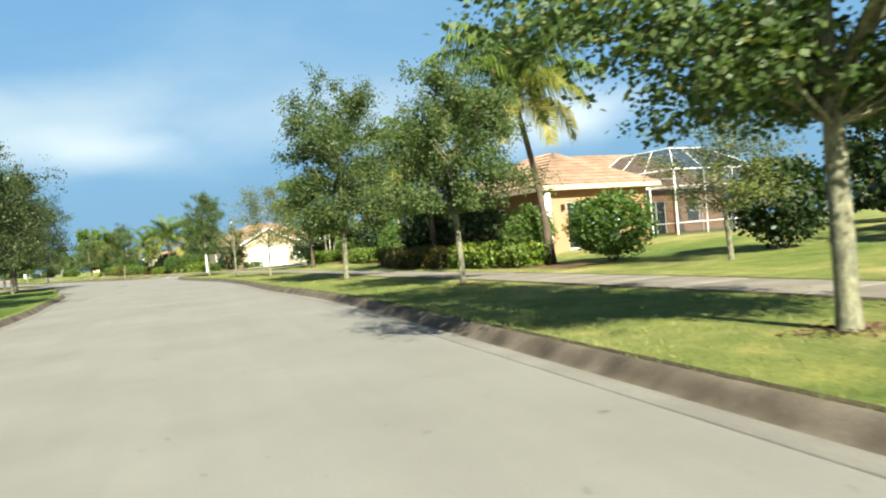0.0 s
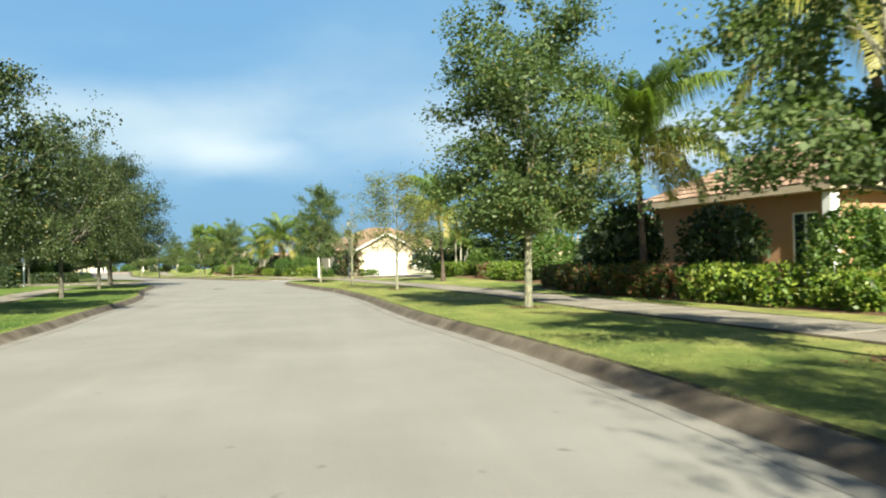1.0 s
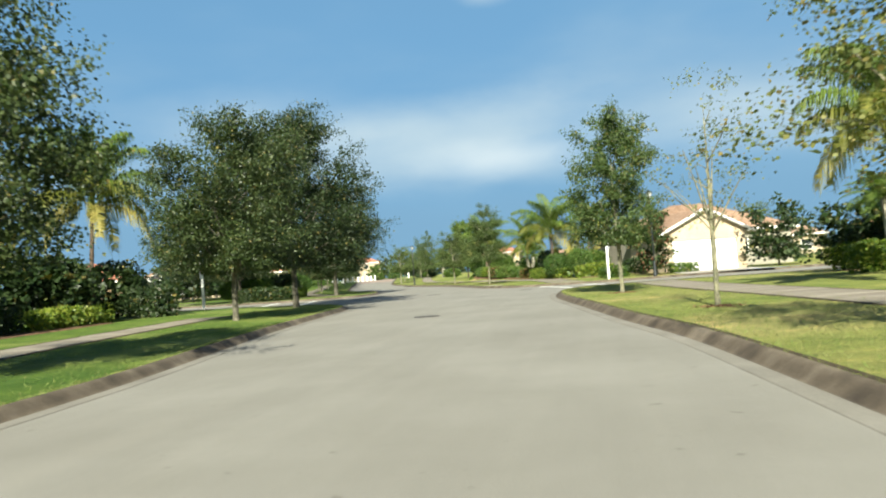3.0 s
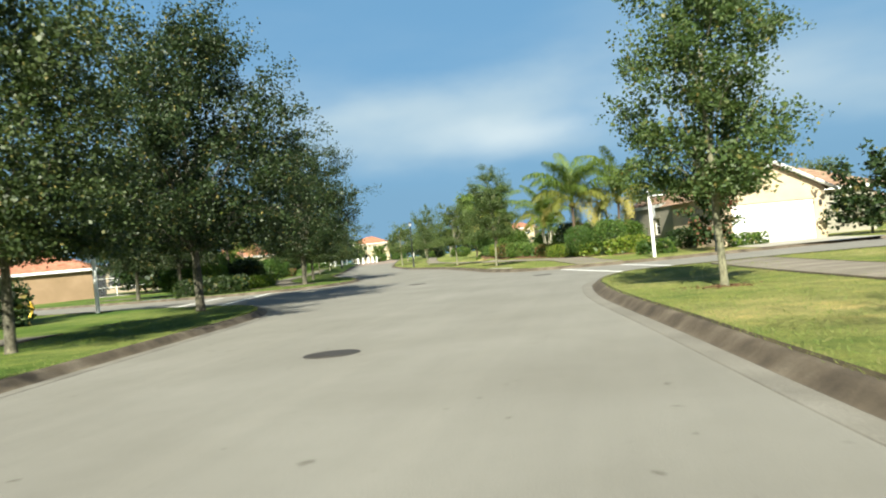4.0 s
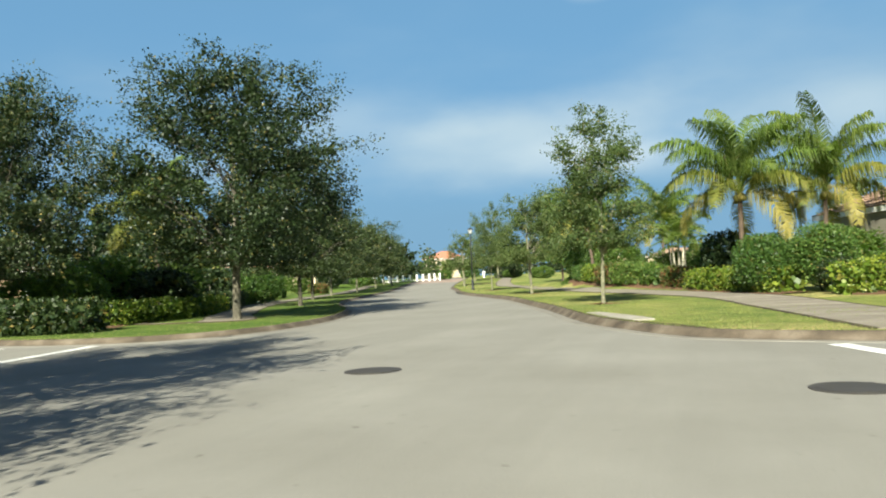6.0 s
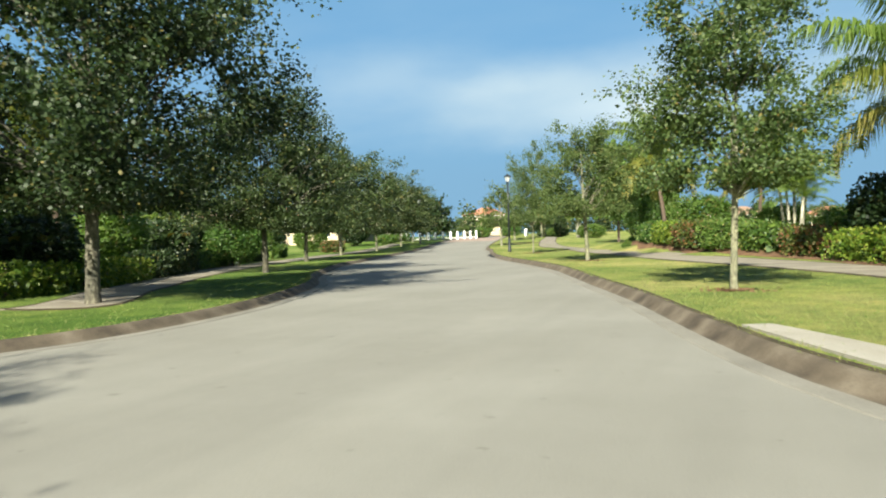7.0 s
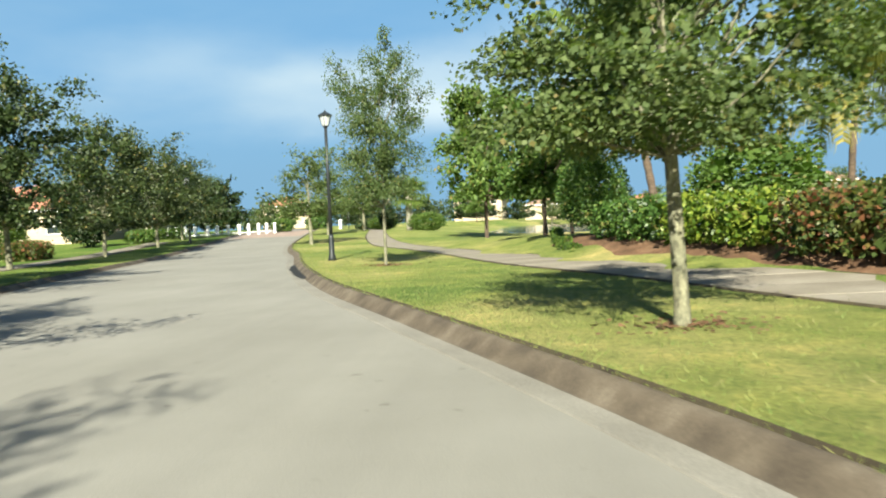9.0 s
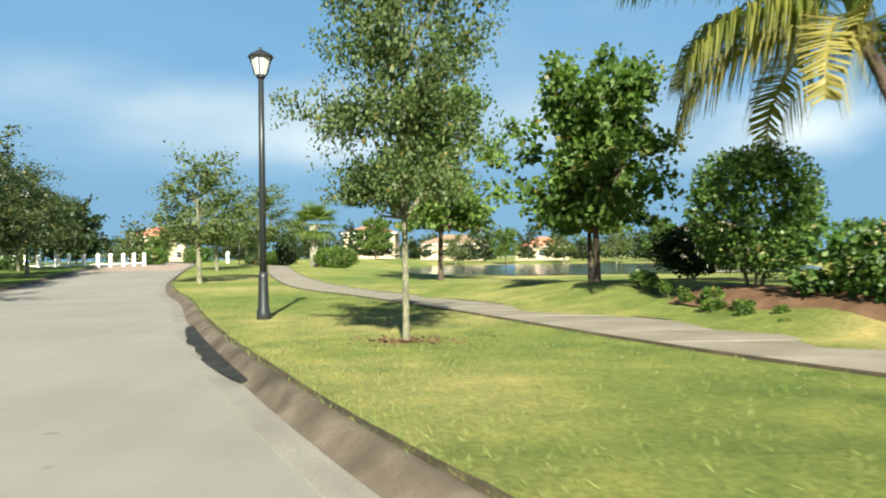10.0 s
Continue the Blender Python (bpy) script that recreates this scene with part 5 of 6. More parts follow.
def frame_m(x, y, turn, z=0.0):
    return pose(x, y, z, 0, 0, turn)


def block_walls(root, x0, x1, y0, y1, h, material, south=(), north=(), west=(), east=()):
    """Four walls of a block; openings per side are measured along the wall as one looks at it from outside."""
    place_wall(root, "wall", frame_m(x0, y0, 0), x1 - x0, h, list(south), material)
    place_wall(root, "wall", frame_m(x1, y1, 180), x1 - x0, h, list(north), material)
    place_wall(root, "wall", frame_m(x0, y1 - 0.2, -90), y1 - y0 - 0.4, h, list(west), material)
    place_wall(root, "wall", frame_m(x1, y0 + 0.2, 90), y1 - y0 - 0.4, h, list(east), material)


def screen_cage(root, x0, x1, y0, y1, h, top, nx=3, ny=3):
    """A pool enclosure: white aluminium frame with dark insect screen and a hipped screen roof."""
    cage = part("pool_cage", box_bm(x0 - 0.3, x1 + 0.3, y0 - 0.3, y1, -0.2, 0.06), PALE, root, "white-framed screened pool enclosure")

    def bar(p, q, w=0.05):
        v, f = tube_arrays([p, q], [w * 0.55, w * 0.55], 4)
        part("beam", raw_mesh("beam", v, f, TRIM), TRIM, cage)

    k = min(x1 - x0, y1 - y0) * 0.32
    inner = [(x0 + k, y0 + k, top), (x1 - k, y0 + k, top), (x1 - k, y1 - k * 0.2, top), (x0 + k, y1 - k * 0.2, top)]
    outer = [(x0, y0, h), (x1, y0, h), (x1, y1, h), (x0, y1, h)]
    for i in range(4):
        bar(outer[i], inner[i])
        bar(inner[i], inner[(i + 1) % 4])
        bar(outer[i], outer[(i + 1) % 4], 0.075)
        bar((*outer[i][:2], 0), outer[i], 0.085)
    for i in range(1, nx):
        u = i / nx
        x = x0 + (x1 - x0) * u
        bar((x, y0, 0), (x, y0, h))
        bar((x, y0, h), (inner[0][0] + (inner[1][0] - inner[0][0]) * u, y0 + k, top), 0.04)
    for i in range(1, ny):
        y = y0 + (y1 - y0) * i / ny
        for x in (x0, x1):
            bar((x, y, 0), (x, y, h))
            bar((x, y, h), (x0 + k if x == x0 else x1 - k, y0 + k + (y1 - k * 1.2 - y0) * i / ny, top), 0.04)
    for z in (0.9, h - 0.85):
        bar((x0, y0, z), (x1, y0, z), 0.035)
        bar((x0, y0, z), (x0, y1, z), 0.035)
        bar((x1, y0, z), (x1, y1, z), 0.035)
    quads = [((x0, y0, 0.06), (x1, y0, 0.06), (x1, y0, h), (x0, y0, h)), ((x0, y0, 0.06), (x0, y1, 0.06), (x0, y1, h), (x0, y0, h)), ((x1, y0, 0.06), (x1, y1, 0.06), (x1, y1, h), (x1, y0, h)), tuple(inner)]
    quads += [(outer[i], outer[(i + 1) % 4], inner[(i + 1) % 4], inner[i]) for i in range(4)]
    for q in quads:
        part("screen", raw_mesh("screen", q, [(0, 1, 2, 3)], SCREEN), SCREEN, cage, "dark insect screen")
    return cage


def lantern(root, x, y, z):
    bm = box_bm(x - 0.08, x + 0.08, y - 0.14, y - 0.02, z, z + 0.28, 0.02)
    part("wall_lantern", bm, POLE, root, "small black wall lantern")


# peach house with a pool enclosure; its axes are turned 13 degrees
h1 = thing("house", frame_m(15.2, 28.95, 13, gz(15.2, 28.95)), "peach stucco bungalow with a tan tile roof and screened pool", "house", "houses")
block_walls(h1, 0.0, 6.2, 2.2, 10.2, 2.95, STUCCO_PEACH, south=[(1.2, 4.4, 0.1, 2.3, True)],
            west=[(2.0, 2.6, 1.2, 2.25), (3.5, 4.6, 0.1, 2.25, True), (6.4, 7.4, 0.1, 2.25, True)])
block_walls(h1, 6.6, 19.0, 8.3, 16.0, 3.05, STUCCO_PEACH, south=[(5.8, 7.4, 0.1, 2.3, True), (9.2, 10.4, 0.9, 2.3)])
part("door", box_bm(9.6, 10.6, 8.24, 8.29, 0.0, 2.2, 0.01), DOOR_BROWN, h1, "brown panelled door")
hip_roof(h1, 0.0, 6.2, 2.2, 10.2, 3.0, 4.9, TILE, fascia=STUCCO_CREAM)
hip_roof(h1, 6.6, 19.0, 8.3, 16.0, 3.16, 5.6, TILE, fascia=STUCCO_CREAM)
part("column", box_bm(-0.32, 0.02, 1.85, 2.18, -0.2, 2.75, 0.03), TRIM, h1, "white square column")
lantern(h1, 0.9, 2.2, 1.9)
screen_cage(h1, 8.1, 14.6, 2.1, 8.1, 3.6, 4.9, 3, 3)
screen_cage(h1, 6.3, 7.9, 3.6, 8.1, 2.75, 3.3, 2, 2)

# second house with a gabled white garage; it faces the side street
h2 = thing("house", frame_m(5.0, 94.3, 18, gz(5.0, 94.3)), "cream stucco house with a white garage door and tan roof", "house", "houses")
GW = 5.9
part("garage_wall", wall_with_holes(-0.4, GW, -0.3, 2.95, [(0.2, 5.2, 0.0, 2.3)], 0.0, 0.2), STUCCO_CREAM, h2)
part("garage_wall", box_bm(-0.4, -0.2, 0.2, 7.0, -0.3, 2.95), STUCCO_CREAM, h2)
part("garage_wall", box_bm(GW - 0.2, GW, 0.2, 7.0, -0.3, 2.95), STUCCO_CREAM, h2)
door = part("garage_door", box_bm(0.2, 5.2, 0.10, 0.14, 0.0, 2.3), GARAGE, h2, "white panelled garage door")
for r in range(4):
    for k in range(8):
        part("panel", box_bm(0.27 + k * 0.615, 0.27 + k * 0.615 + 0.54, 0.082, 0.10, 0.08 + r * 0.56, 0.08 + r * 0.56 + 0.45, 0.012), GARAGE, door)
gable = bmesh.new()
tri = [gable.verts.new(p) for p in ((-0.4, 0.0, 2.95), (GW, 0.0, 2.95), (2.75, 0.0, 4.5))]
back = [gable.verts.new((v.co.x, 0.2, v.co.z)) for v in tri]
gable.faces.new(tri)
gable.faces.new(back[::-1])
for i in range(3):
    gable.faces.new((tri[i], back[i], back[(i + 1) % 3], tri[(i + 1) % 3]))
part("gable", gable, STUCCO_CREAM, h2)
for q in (((-0.9, 8.0, 2.78), (-0.9, -0.4, 2.78), (2.75, -0.4, 4.6), (2.75, 8.0, 4.6)), ((6.4, -0.4, 2.78), (6.4, 8.0, 2.78), (2.75, 8.0, 4.6), (2.75, -0.4, 4.6))):
    roof = part("roof_slope", raw_mesh("roof_slope", *tiled_slope(*q), TILE), TILE, h2, "barrel tiles in lapped courses")
for sx in (-1, 1):
    v, f = tube_arrays([(2.75, -0.42, 4.55), (2.75 + sx * 3.7, -0.42, 2.72)], [0.10, 0.10], 4)
    part("bargeboard", raw_mesh("bargeboard", v, f, TRIM), TRIM, roof)
# main block: wall shade is put into its darker stucco colour
block_walls(h2, 0.2, 14.0, 7.2, 18.0, 3.1, STUCCO_GREY, south=[(8.1, 9.9, 0.9, 2.4)], west=[(6.0, 6.9, 1.0, 2.2)])
hip_roof(h2, 0.6, 14.0, 7.2, 18.0, 3.15, 5.8, TILE)
lantern(h2, 5.55, 0.0, 1.9)


def simple_house(x, y, turn, w, d, h, top, wall, tile, label, storeys=1, cage=None, blank=False):
    ob = thing("house", frame_m(x, y, turn, gz(x, y)), label, "house", "houses")
    holes = []
    step = w / max(2, int(w / 3.2))
    for s in range(storeys):
        z0 = 0.9 + s * 3.0
        holes += [(i * step + step * 0.3, i * step + step * 0.7, z0, z0 + 1.4) for i in range(int(w / step + 0.01))]
    if blank:
        holes = holes[:1]
    side = [(d * 0.2, d * 0.2 + 1.2, 0.9, 2.3), (d * 0.6, d * 0.6 + 1.2, 0.9, 2.3)]
    block_walls(ob, 0, w, 0, d, h, wall, south=holes, west=side, east=[] if blank else side)
    coarse = y > 130 or y < 10
    hip_roof(ob, 0, w, 0, d, h + 0.05, top, tile, pitch=1.3 if coarse else 0.75, course=1.0 if coarse else 0.6)
    if cage:
        screen_cage(ob, *cage)
    return ob


simple_house(-59.3, 104.6, 30, 12, 10, 2.8, 5.0, STUCCO_TAN, TILE_RED, "tan stucco house with a screened pool behind trees", cage=(12.3, 17.3, 0.2, 5.5, 2.6, 3.5, 3, 3), blank=True)
simple_house(-48.0, 54.0, 10, 12, 10, 3.0, 5.2, STUCCO_PEACH, TILE_RED, "peach stucco house with red tile roof behind hedges", cage=(12.3, 16.0, 1.0, 7.0, 2.7, 3.6, 2, 3), blank=True)
simple_house(-66.0, 135.0, 10, 13, 10, 3.0, 5.4, STUCCO_CREAM, TILE, "peach stucco house beyond a lawn")
simple_house(-70.0, 165.0, 0, 14, 11, 3.0, 5.6, STUCCO_CREAM, TILE_RED, "cream stucco house beyond hedges")
simple_house(-89.0, 298.8, 15, 13.0, 11, 6.0, 8.6, STUCCO_CREAM, TILE_RED, "two-storey cream villa with red tile roof", 2)
simple_house(-37.2, 293.5, -5, 12, 10, 6.0, 8.0, STUCCO_CREAM, TILE_RED, "two-storey cream villa across the pond", 2)
simple_house(-19.3, 280.3, -8, 14, 10, 3.4, 5.6, STUCCO_CREAM, TILE, "white single-storey house across the pond")
simple_house(2.4, 288.2, -12, 12, 10, 3.0, 5.4, STUCCO_CREAM, TILE_RED, "cream house with a red tile roof across the pond")
simple_house(35.4, 280.3, -20, 16, 11, 6.0, 8.2, STUCCO_GREY, TILE, "two-storey beige villa across the pond", 2)
simple_house(67.1, 256.6, -30, 16, 11, 5.6, 8.0, STUCCO_CREAM, TILE_RED, "cream villa with red roof behind the hedge", 2)
simple_house(16.0, 150.0, -20, 14, 11, 3.0, 5.4, STUCCO_CREAM, TILE, "cream house with a tan roof behind hedges")
simple_house(6.0, 126.0, -10, 12, 10, 3.0, 5.2, STUCCO_CREAM, TILE, "pale house behind the palms")
simple_house(30.0, 66.0, 25, 13, 11, 3.0, 5.4, STUCCO_PEACH, TILE, "peach stucco house with tan roof behind palms")
simple_house(24.0, 4.0, 20, 13, 11, 3.0, 5.4, STUCCO_CREAM, TILE, "cream house behind dark shrubs")

# driveway of the second house
drive = thing("driveway", Matrix(), "pale concrete driveway to a garage", "driveway", kind="structure")
line = smooth_line([(8.0, 86.6), (7.6, 90.5), (7.9, 95.1)], 0.5)
nrm = normals_of(line)
verts = [(*(p + q * s), gz(*(p + q * s)) + 0.02) for p, q in zip(line, nrm) for s in (-2.8, 2.8)]
part("slab", raw_mesh("slab", verts, [(2 * i, 2 * i + 1, 2 * i + 3, 2 * i + 2) for i in range(len(line) - 1)], PALE), PALE, drive)

# ---- street furniture ----


def tube_part(name, pts, rad, mat, parent, sides=12, label=""):
    return part(name, raw_mesh(name, *tube_arrays(pts, rad, sides), mat, True), mat, parent, label)


def make_lamp(h):
    root = thing("street_lamp", Matrix(), "dark metal street lamp with a glass lantern head", "street lamp", "street lamps")
    part("base", raw_mesh("base", *lathe_arrays([(0.125, -0.1), (0.125, 0.12), (0.095, 0.2), (0.085, 0.75), (0.068, 0.85)]), POLE, True), POLE, root)
    tube_part("pole", [(0, 0, 0.8), (0, 0, h * 0.6), (0, 0, h - 0.45)], [0.062, 0.055, 0.048], POLE, root)
    head = part("lantern", raw_mesh("lantern", *lathe_arrays([(0.05, h - 0.46), (0.085, h - 0.44), (0.09, h - 0.40)], 12), POLE, True), POLE, root)
    part("glass", raw_mesh("glass", *lathe_arrays([(0.10, h - 0.395), (0.19, h - 0.08)], 8), LENS), LENS, head, "pale frosted lantern glass")
    part("cap", raw_mesh("cap", *lathe_arrays([(0.235, h - 0.08), (0.21, h - 0.04), (0.09, h + 0.03), (0.03, h + 0.06), (0.02, h + 0.11)], 12), POLE), POLE, head)
    for a in np.arange(0, 6.28, math.pi / 2):
        c, s = math.cos(a), math.sin(a)
        tube_part("rib", [(0.105 * c, 0.105 * s, h - 0.395), (0.197 * c, 0.197 * s, h - 0.08)], [0.012, 0.012], POLE, head, 5)
    return root


LAMP = make_lamp(4.75)
for x, y, tall in [(-22.5, 127.6, 1.0), (3.2, 86.3, 1.15), (-41.2, 156.5, 1.0)]:
    put(LAMP, x, y, 0, 1.0, tall)


def make_stop_sign(x, y, turn, h, back):
    """A white post with an eight-sided sign and two street-name blades."""
    root = thing("stop_sign", at(x, y, turn), "white square post with an octagonal sign and name blades", "street sign", "signs")
    part("post", box_bm(-0.065, 0.065, -0.065, 0.065, -0.1, h, 0.012), TRIM, root, "white painted post")
    part("finial", box_bm(-0.085, 0.085, -0.085, 0.085, h, h + 0.05, 0.015), TRIM, root)
    for k, (ang, z) in enumerate(((0, h - 0.25), (90, h - 0.42))):
        b = part("name_blade", box_bm(0.02, 0.78, -0.09, -0.07, z, z + 0.16, 0.004), SIGN_GREEN, root, "dark street-name blade")
        b.matrix_local = pose(0, 0, 0, 0, 0, ang)
        t = part("lettering", box_bm(0.14, 0.66, -0.096, -0.091, z + 0.055, z + 0.105), TRIM, b)
    bm = bmesh.new()
    ring = [bm.verts.new((0.36 * math.cos(a), 0, 2.15 + 0.36 * math.sin(a))) for a in np.arange(8) * math.pi / 4 + math.pi / 8]
    face = bm.faces.new(ring)
    ext = bmesh.ops.extrude_face_region(bm, geom=[face])["geom"]
    for g in ext:
        if isinstance(g, bmesh.types.BMVert):
            g.co.y += 0.006
    bmesh.ops.recalc_face_normals(bm, faces=bm.faces)
    p = part("sign_plate", bm, SIGN_BACK, root, "bare aluminium back of an octagonal sign")
    p.matrix_local = pose(0, 0, 0, 0, 0, back) @ pose(0, 0.09, 0)
    return root


make_stop_sign(0.28, 85.8, 18, 3.1, -90)
make_stop_sign(-22.7, 76.1, 200, 3.35, -75)

hyd = thing("fire_hydrant", at(-27.6, 78.0), "small yellow fire hydrant on the grass", "fire hydrant")
part("barrel", raw_mesh("barrel", *lathe_arrays([(0.17, -0.05), (0.17, 0.05), (0.11, 0.07), (0.11, 0.5), (0.14, 0.52), (0.14, 0.57), (0.11, 0.60), (0.07, 0.70), (0.03, 0.72), (0.03, 0.78)]), HYDRANT, True), HYDRANT, hyd)
for a in (0, 120, 240):
    c, s = math.cos(radians(a)), math.sin(radians(a))
    tube_part("nozzle", [(0.08 * c, 0.08 * s, 0.42), (0.19 * c, 0.19 * s, 0.42)], [0.06, 0.06], HYDRANT, hyd, 10)

info = thing("round_sign", at(-33.0, 171.0, 20), "small pale sign on a thin post", "street sign", "signs")
tube_part("post", [(0, 0, -0.1), (0, 0, 2.0)], [0.03, 0.03], POLE, info)
part("sign_plate", raw_mesh("sign_plate", *tube_arrays([(0, 0.03, 2.1), (0, 0.045, 2.1)], [0.28, 0.28], 20), TRIM), TRIM, info)


def parapet(pts, label):
    """White pillars with caps and a low rail between them."""
    line = smooth_line(pts, 0.95)
    root = thing("parapet", Matrix(), label, "parapet", "parapets")
    for x, y in line:
        z = gz(x, y) - 0.15
        pil = part("pillar", box_bm(-0.11, 0.11, -0.11, 0.11, 0, 0.92, 0.015), TRIM, root, "white plastered pillar")
        pil.matrix_local = pose(x, y, z)
        part("cap", raw_mesh("cap", *lathe_arrays([(0.16, 0.92), (0.18, 0.95), (0.16, 0.99), (0.07, 1.06), (0.02, 1.08)], 10), TRIM, True), TRIM, pil)
    for (x, y), (u, v) in zip(line, line[1:]):
        tube_part("rail", [(x, y, gz(x, y) + 0.10), (u, v, gz(u, v) + 0.10)], [0.05, 0.05], TRIM, root, 6)
    return root


parapet([(-49.0, 168.5), (-47.8, 169.4), (-46.2, 170.6), (-43.3, 173.2), (-41.6, 175.6)], "row of white pillars with caps beside the street")
parapet([(-35.0, 175.6), (-36.2, 180.4)], "far row of white pillars with caps")
# storm inlets and manholes
inlet = thing("storm_inlet", Matrix(), "pale concrete storm inlet top set into the kerb", "drain", "drains")
line = smooth_line([(-7.05, 88.0), (-7.75, 89.55), (-8.50, 91.35)], 0.3)
nrm = normals_of(line)
verts = [(*(p + q * s), 0.162) for k, (p, q) in enumerate(zip(line, nrm)) for s in (-0.24, 0.10 + 0.22 * math.sin(math.pi * min(1.0, 0.25 + 0.75 * k / (len(line) - 1))))]
bm = bmesh.new()
vs = [bm.verts.new(v) for v in verts]
fs = [bm.faces.new((vs[2 * i], vs[2 * i + 1], vs[2 * i + 3], vs[2 * i + 2])) for i in range(len(line) - 1)]
ext = bmesh.ops.extrude_face_region(bm, geom=fs)["geom"]
for g in ext:
    if isinstance(g, bmesh.types.BMVert):
        g.co.z -= 0.12
bmesh.ops.recalc_face_normals(bm, faces=bm.faces)
part("slab", bm, CONCRETE_PALE, inlet)

for x, y in [(-5.6, 58.2), (-10.2, 81.0), (-4.5, 79.5), (-17.6, 88.0)]:
    mh = thing("manhole_cover", pose(x, y, float(rise(x, y))), "round dark iron manhole cover in the asphalt", "manhole cover", "manhole covers")
    part("ring", raw_mesh("ring", *lathe_arrays([(0.40, -0.02), (0.40, 0.007), (0.34, 0.007)], 28), IRON), IRON, mh)
    part("lid", raw_mesh("lid", *lathe_arrays([(0.335, -0.02), (0.335, 0.011), (0.30, 0.013)], 28), IRON), IRON, mh)

# damp silt where water stands in the gutter
near = KERB_NE[(KERB_NE[:, 1] > 120.5) & (KERB_NE[:, 1] < 128.5) & (KERB_NE[:, 0] < -15)]
near = smooth_line(near, 0.3)
nrm = normals_of(near) * -1
rng = np.random.default_rng(9)
verts, faces = [], []
for i, (p, q) in enumerate(zip(near, nrm)):
    wide = 0.02 + 0.15 * math.sin(math.pi * i / (len(near) - 1)) ** 0.6 * rng.uniform(0.75, 1.25)
    for u, z in ((0.20, 0.040), (0.225, 0.024), (0.26, 0.011), (0.26 + wide * 0.5, 0.012), (0.26 + wide, 0.013)):
        verts.append((*(p + q * u), z + 0.004))
faces = [(5 * i + j, 5 * i + j + 1, 5 * i + j + 6, 5 * i + j + 5) for i in range(len(near) - 1) for j in range(4)]
tagged(new("gutter_silt", raw_mesh("gutter_silt", verts, faces, SILT, True)), "dark damp silt lying in the gutter", "silt", kind="structure")

# crosswalk lines


def stripe(a, b, w=0.3):
    line = smooth_line([a, b], 0.8)
    nrm = normals_of(line)
    verts = [(*(p + q * s), 0.005) for p, q in zip(line, nrm) for s in (-w / 2, w / 2)]
    tagged(new("road_line", raw_mesh("road_line", verts, [(2 * i, 2 * i + 1, 2 * i + 3, 2 * i + 2) for i in range(len(line) - 1)], LINE)), "white painted crosswalk line on the asphalt", "road marking", "crosswalk lines", "structure")


stripe((-4.0, 83.7), (-1.0, 75.2))
stripe((-1.3, 83.4), (1.1, 75.8))
stripe((-17.2, 76.0), (-19.6, 85.9))
stripe((-20.2, 77.0), (-22.2, 85.6))

# brick apron where the street meets the parapets
apron = thing("brick_apron", Matrix(), "reddish brick paver apron across the street", "paving", kind="structure")
west, east = KERB_NW[(KERB_NW[:, 1] > 163) & (KERB_NW[:, 1] < 190)], KERB_NE[(KERB_NE[:, 1] > 163) & (KERB_NE[:, 1] < 190)]
k = min(len(west), len(east))
verts, faces = [], []
for i in range(k):
    a, b = west[i], east[i]
    for u in np.linspace(0.08, 0.92, 9):
        p = a + (b - a) * u
        verts.append((p[0], p[1], float(rise(*p)) + 0.006))
for i in range(k - 1):
    for j in range(8):
        faces.append((i * 9 + j, i * 9 + j + 1, (i + 1) * 9 + j + 1, (i + 1) * 9 + j))
part("pavers", raw_mesh("pavers", verts, faces, PAVER), PAVER, apron)

# pond
pond = new("water", raw_mesh("water", [(x, y, -0.10) for x, y in POND], [tuple(range(len(POND)))], WATER))
tagged(pond, "still grey-blue pond beyond a grassy bank", "pond", kind="structure")

# ---- sidewalks, laid slab by slab ----


EDGES = [KERB_SE[KERB_SE[:, 1] < 78][::4] + normals_of(KERB_SE)[KERB_SE[:, 1] < 78][::4] * 0.04, KERB_NE[KERB_NE[:, 0] < -5][::4] + normals_of(KERB_NE)[KERB_NE[:, 0] < -5][::4] * 0.04]


def sidewalk(name, near, far, step=1.5):
    EDGES.extend([near, far])
    near, far = smooth_line(near, 0.25), smooth_line(far, 0.25)
    n = max(2, int(np.linalg.norm(np.diff(near, axis=0), axis=1).sum() / step))
    pick = lambda line: np.stack([np.interp(np.linspace(0, 1, n + 1), np.linspace(0, 1, len(line)), line[:, c]) for c in (0, 1)], 1)
    a, b = pick(near), pick(far)
    root = thing(name, Matrix(), "grey-tan concrete sidewalk with jointed slabs", "sidewalk", kind="structure")
    rng = np.random.default_rng(5)
    for i in range(n):
        d = (a[i + 1] - a[i]) / np.linalg.norm(a[i + 1] - a[i]) * 0.012
        q = [a[i] + d, b[i] + d, b[i + 1] - d, a[i + 1] - d]
        lift = 0.022 + rng.uniform(-0.004, 0.004)
        cen = np.mean(q, 0)
        top = [Vector((x - cen[0], y - cen[1], gz(x, y) + lift - gz(*cen))) for x, y in q]
        mid = sum(top, Vector()) / 4
        inner = [v.lerp(mid, 0.012) for v in top]
        vs = [Vector((v.x, v.y, v.z - 0.14)) for v in top] + [Vector((v.x, v.y, v.z - 0.006)) for v in top] + inner
        fs = [(8, 9, 10, 11)] + [(j, (j + 1) % 4, 4 + (j + 1) % 4, 4 + j) for j in range(4)] + [(4 + j, 4 + (j + 1) % 4, 8 + (j + 1) % 4, 8 + j) for j in range(4)]
        me = raw_mesh("slab", vs, fs, CONCRETE)
        bm = bmesh.new()
        bm.from_mesh(me)
        bmesh.ops.recalc_face_normals(bm, faces=bm.faces)
        bm.to_mesh(me)
        bm.free()
        s = part("slab", me, CONCRETE, root)
        s.location = (cen[0], cen[1], gz(*cen))


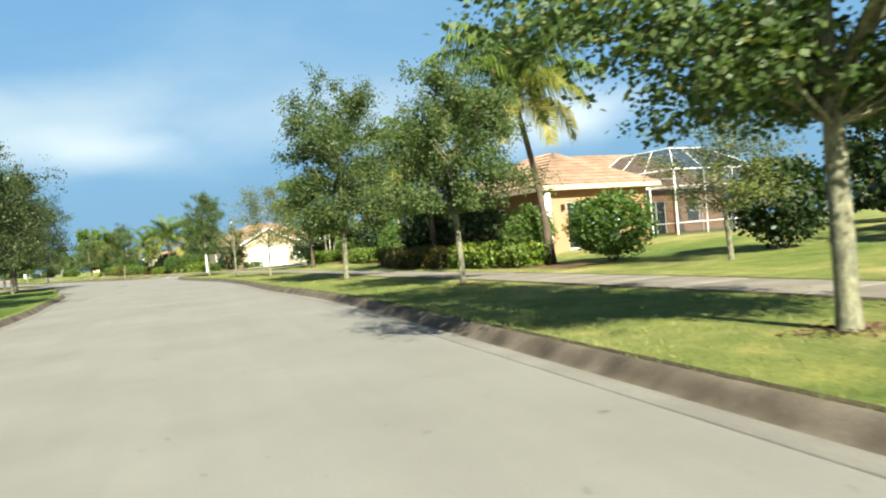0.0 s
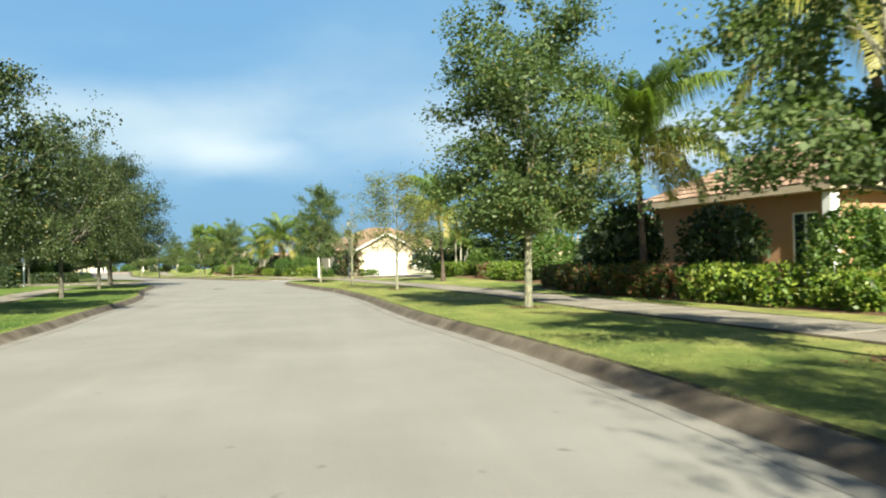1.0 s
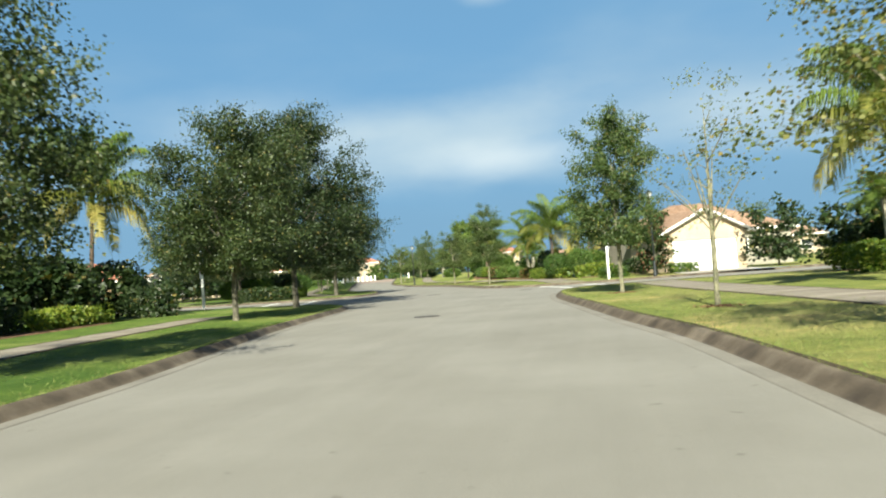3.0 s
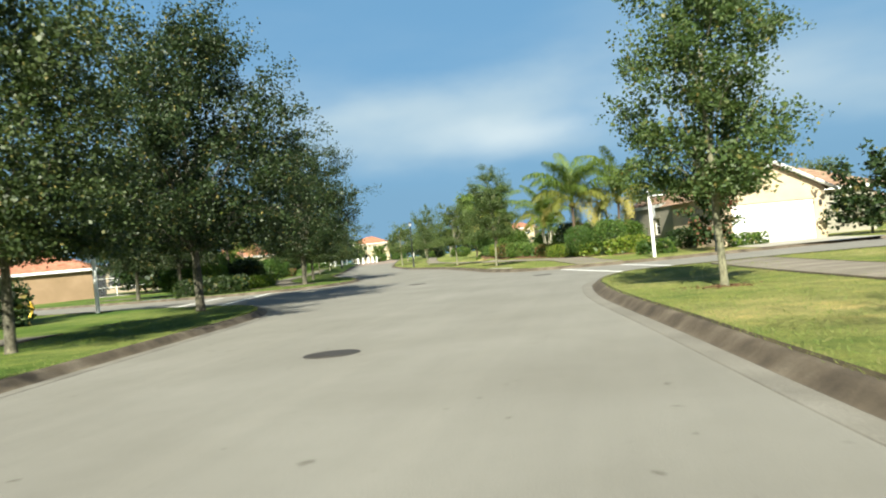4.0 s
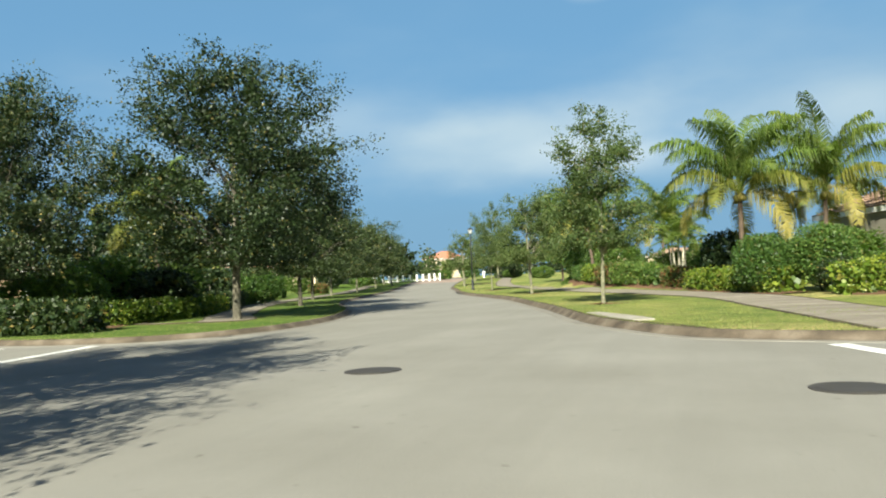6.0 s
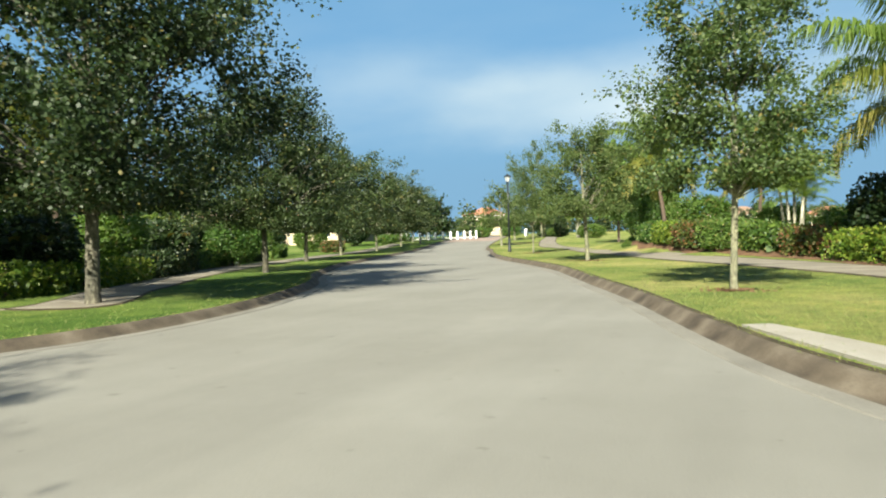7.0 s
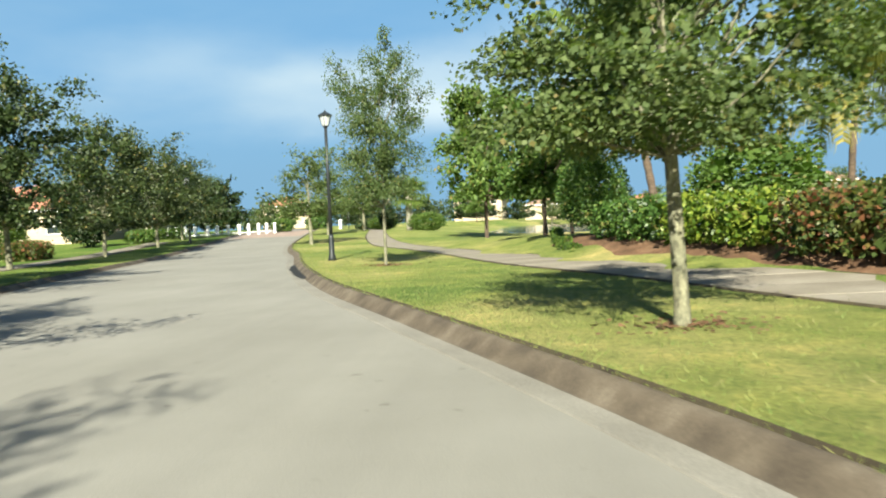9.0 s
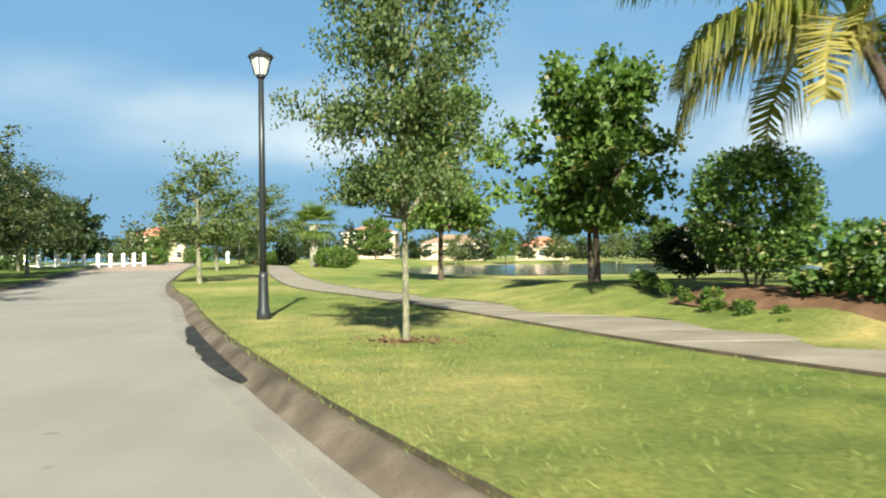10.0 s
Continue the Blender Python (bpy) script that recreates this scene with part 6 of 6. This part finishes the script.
sidewalk("pavement_1", [(7.6, -20), (7.6, 5), (7.3, 15), (6.9, 21.4), (6.4, 26.5), (6.1, 31), (5.9, 37), (5.4, 42), (4.9, 47), (4.0, 54), (2.8, 61.5), (1.9, 68), (1.3, 73.8)],
         [(9.4, -20), (9.4, 5), (9.2, 15), (8.8, 23), (8.35, 29), (7.95, 34), (7.5, 40), (7.0, 46), (6.6, 50), (5.9, 55), (4.7, 62.5), (3.8, 69), (3.2, 74.5)])
sidewalk("pavement_2", [(-3.3, 84.6), (-4.6, 92), (-5.8, 98.5), (-8.3, 104.3), (-12.2, 112), (-14.3, 117.2), (-16.7, 122.2), (-19.1, 129), (-21.4, 135), (-24.3, 142), (-27.5, 154), (-30, 166), (-33, 178)],
         [(-1.2, 84.6), (-2.4, 92), (-3.4, 98), (-5.7, 104), (-9.3, 111.2), (-11.2, 115.4), (-14.0, 121.2), (-16.4, 127), (-18.9, 133), (-22.0, 140.6), (-25.2, 151), (-28, 163), (-31, 177)])
sw = [KERB_SW[i] - normals_of(KERB_SW)[i] * 4.3 for i in range(0, len(KERB_SW), 6) if KERB_SW[i][1] < 70 and KERB_SW[i][1] > -20]
sf = [KERB_SW[i] - normals_of(KERB_SW)[i] * 6.0 for i in range(0, len(KERB_SW), 6) if KERB_SW[i][1] < 70 and KERB_SW[i][1] > -20]
sidewalk("pavement_3", sw, sf)
nw = [KERB_NW[i] - normals_of(KERB_NW)[i] * 3.6 for i in range(0, len(KERB_NW), 6) if 92 < KERB_NW[i][1] < 166 and KERB_NW[i][0] > -45]
nf = [KERB_NW[i] - normals_of(KERB_NW)[i] * 5.3 for i in range(0, len(KERB_NW), 6) if 92 < KERB_NW[i][1] < 166 and KERB_NW[i][0] > -45]
sidewalk("pavement_4", nw, nf)


def soil_edge(line, w=0.05):
    """A thin cut edge of bare soil between paving and lawn."""
    line = smooth_line(line, 0.4)
    nrm = normals_of(line)
    rng = np.random.default_rng(len(line))
    verts = []
    for p, q in zip(line, nrm):
        e = rng.uniform(0.6, 1.5)
        verts += [(*(p + q * u), gz(*(p + q * u)) + z) for u, z in ((-w * e, 0.004), (0.0, 0.034), (w * e, 0.004))]
    faces = [(3 * i + j, 3 * i + j + 1, 3 * i + j + 4, 3 * i + j + 3) for i in range(len(line) - 1) for j in (0, 1)]
    tagged(new("lawn_edge", raw_mesh("lawn_edge", verts, faces, SOIL, True)), "thin dark cut edge of soil beside paving", "lawn edge", "lawn edges", "structure")


for line in EDGES:
    soil_edge(line)

# ---- turf blades along the verges, and the far woods ----


def turf():
    rng = np.random.default_rng(77)
    pts = []
    for line, sgn, reach, dens in ((KERB_SE[KERB_SE[:, 1] < 76], 1, 4.6, 75), (KERB_NE[(KERB_NE[:, 1] < 150) & (KERB_NE[:, 0] < 2)], 1, 5.5, 75), (KERB_SW[(KERB_SW[:, 1] < 74)], -1, 4.0, 35), (KERB_NW[(KERB_NW[:, 1] > 86) & (KERB_NW[:, 1] < 135) & (KERB_NW[:, 0] > -34)], -1, 3.6, 35)):
        nrm = normals_of(line) * sgn
        n = int(len(line) * reach * dens)
        i = rng.integers(0, len(line) - 1, n)
        u, off = rng.random(n)[:, None], (rng.random(n) ** 1.5 * reach)[:, None]
        pts.append(line[i] + (line[i + 1] - line[i]) * u + nrm[i] * (0.03 + off))
        m = len(line) * 120                 # a ragged edge over the kerb
        i = rng.integers(0, len(line) - 1, m)
        pts.append(line[i] + (line[i + 1] - line[i]) * rng.random(m)[:, None] + nrm[i] * rng.uniform(-0.03, 0.12, m)[:, None])
    p = np.concatenate(pts)
    p = p[~inside(p[:, 0], p[:, 1], STREET) | (rng.random(len(p)) < 0.3)]
    z = ground_z(p[:, 0], p[:, 1])
    base = np.c_[p, z - 0.005]
    d = rng.normal(size=(len(p), 3)) * 0.55
    d[:, 2] = 1.0
    d /= np.linalg.norm(d, axis=1)[:, None]
    side = np.cross(d, rng.normal(size=(len(p), 3)))
    side /= np.linalg.norm(side, axis=1)[:, None]
    h = rng.uniform(0.02, 0.065, len(p))[:, None]
    w = 0.006
    bend = np.c_[rng.normal(0, 0.3, (len(p), 2)), np.zeros(len(p))] * h
    v = np.stack([base - side * w, base + side * w, base + d * h + bend + side * w * 0.2, base + d * h + bend - side * w * 0.2], 1).reshape(-1, 3)
    ob = new("grass", numpy_mesh("grass", v, np.arange(len(v)).reshape(-1, 4), BLADE))
    tagged(ob, "short grass blades along the kerbs", "grass", kind="stuff")


turf()


def far_woods():
    """A ragged belt of distant crowns round the place."""
    rng = np.random.default_rng(88)
    cs = []
    for k in range(190):
        a = rng.uniform(-2.2, 2.2)
        r = rng.uniform(190, 330)
        x, y = -20 + r * math.sin(a), 95 + r * math.cos(a)
        h, w = rng.uniform(4.5, 10), rng.uniform(2.5, 5)
        m = crown_points(rng, h * 0.12, h, w, 26, 0.3)
        idx = np.repeat(np.arange(26), 11)
        c = m[idx] + rng.normal(size=(len(idx), 3)) * 0.8
        cs.append(c + np.array([x, y, gz(x, y)]))
    c = np.concatenate(cs)
    c = c[c[:, 2] > 0.2]
    v, q = kite_leaves(rng, c, 0.9, 0.2, None, 0, 0.42)
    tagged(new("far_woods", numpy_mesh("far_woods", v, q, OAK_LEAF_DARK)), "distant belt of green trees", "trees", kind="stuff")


far_woods()
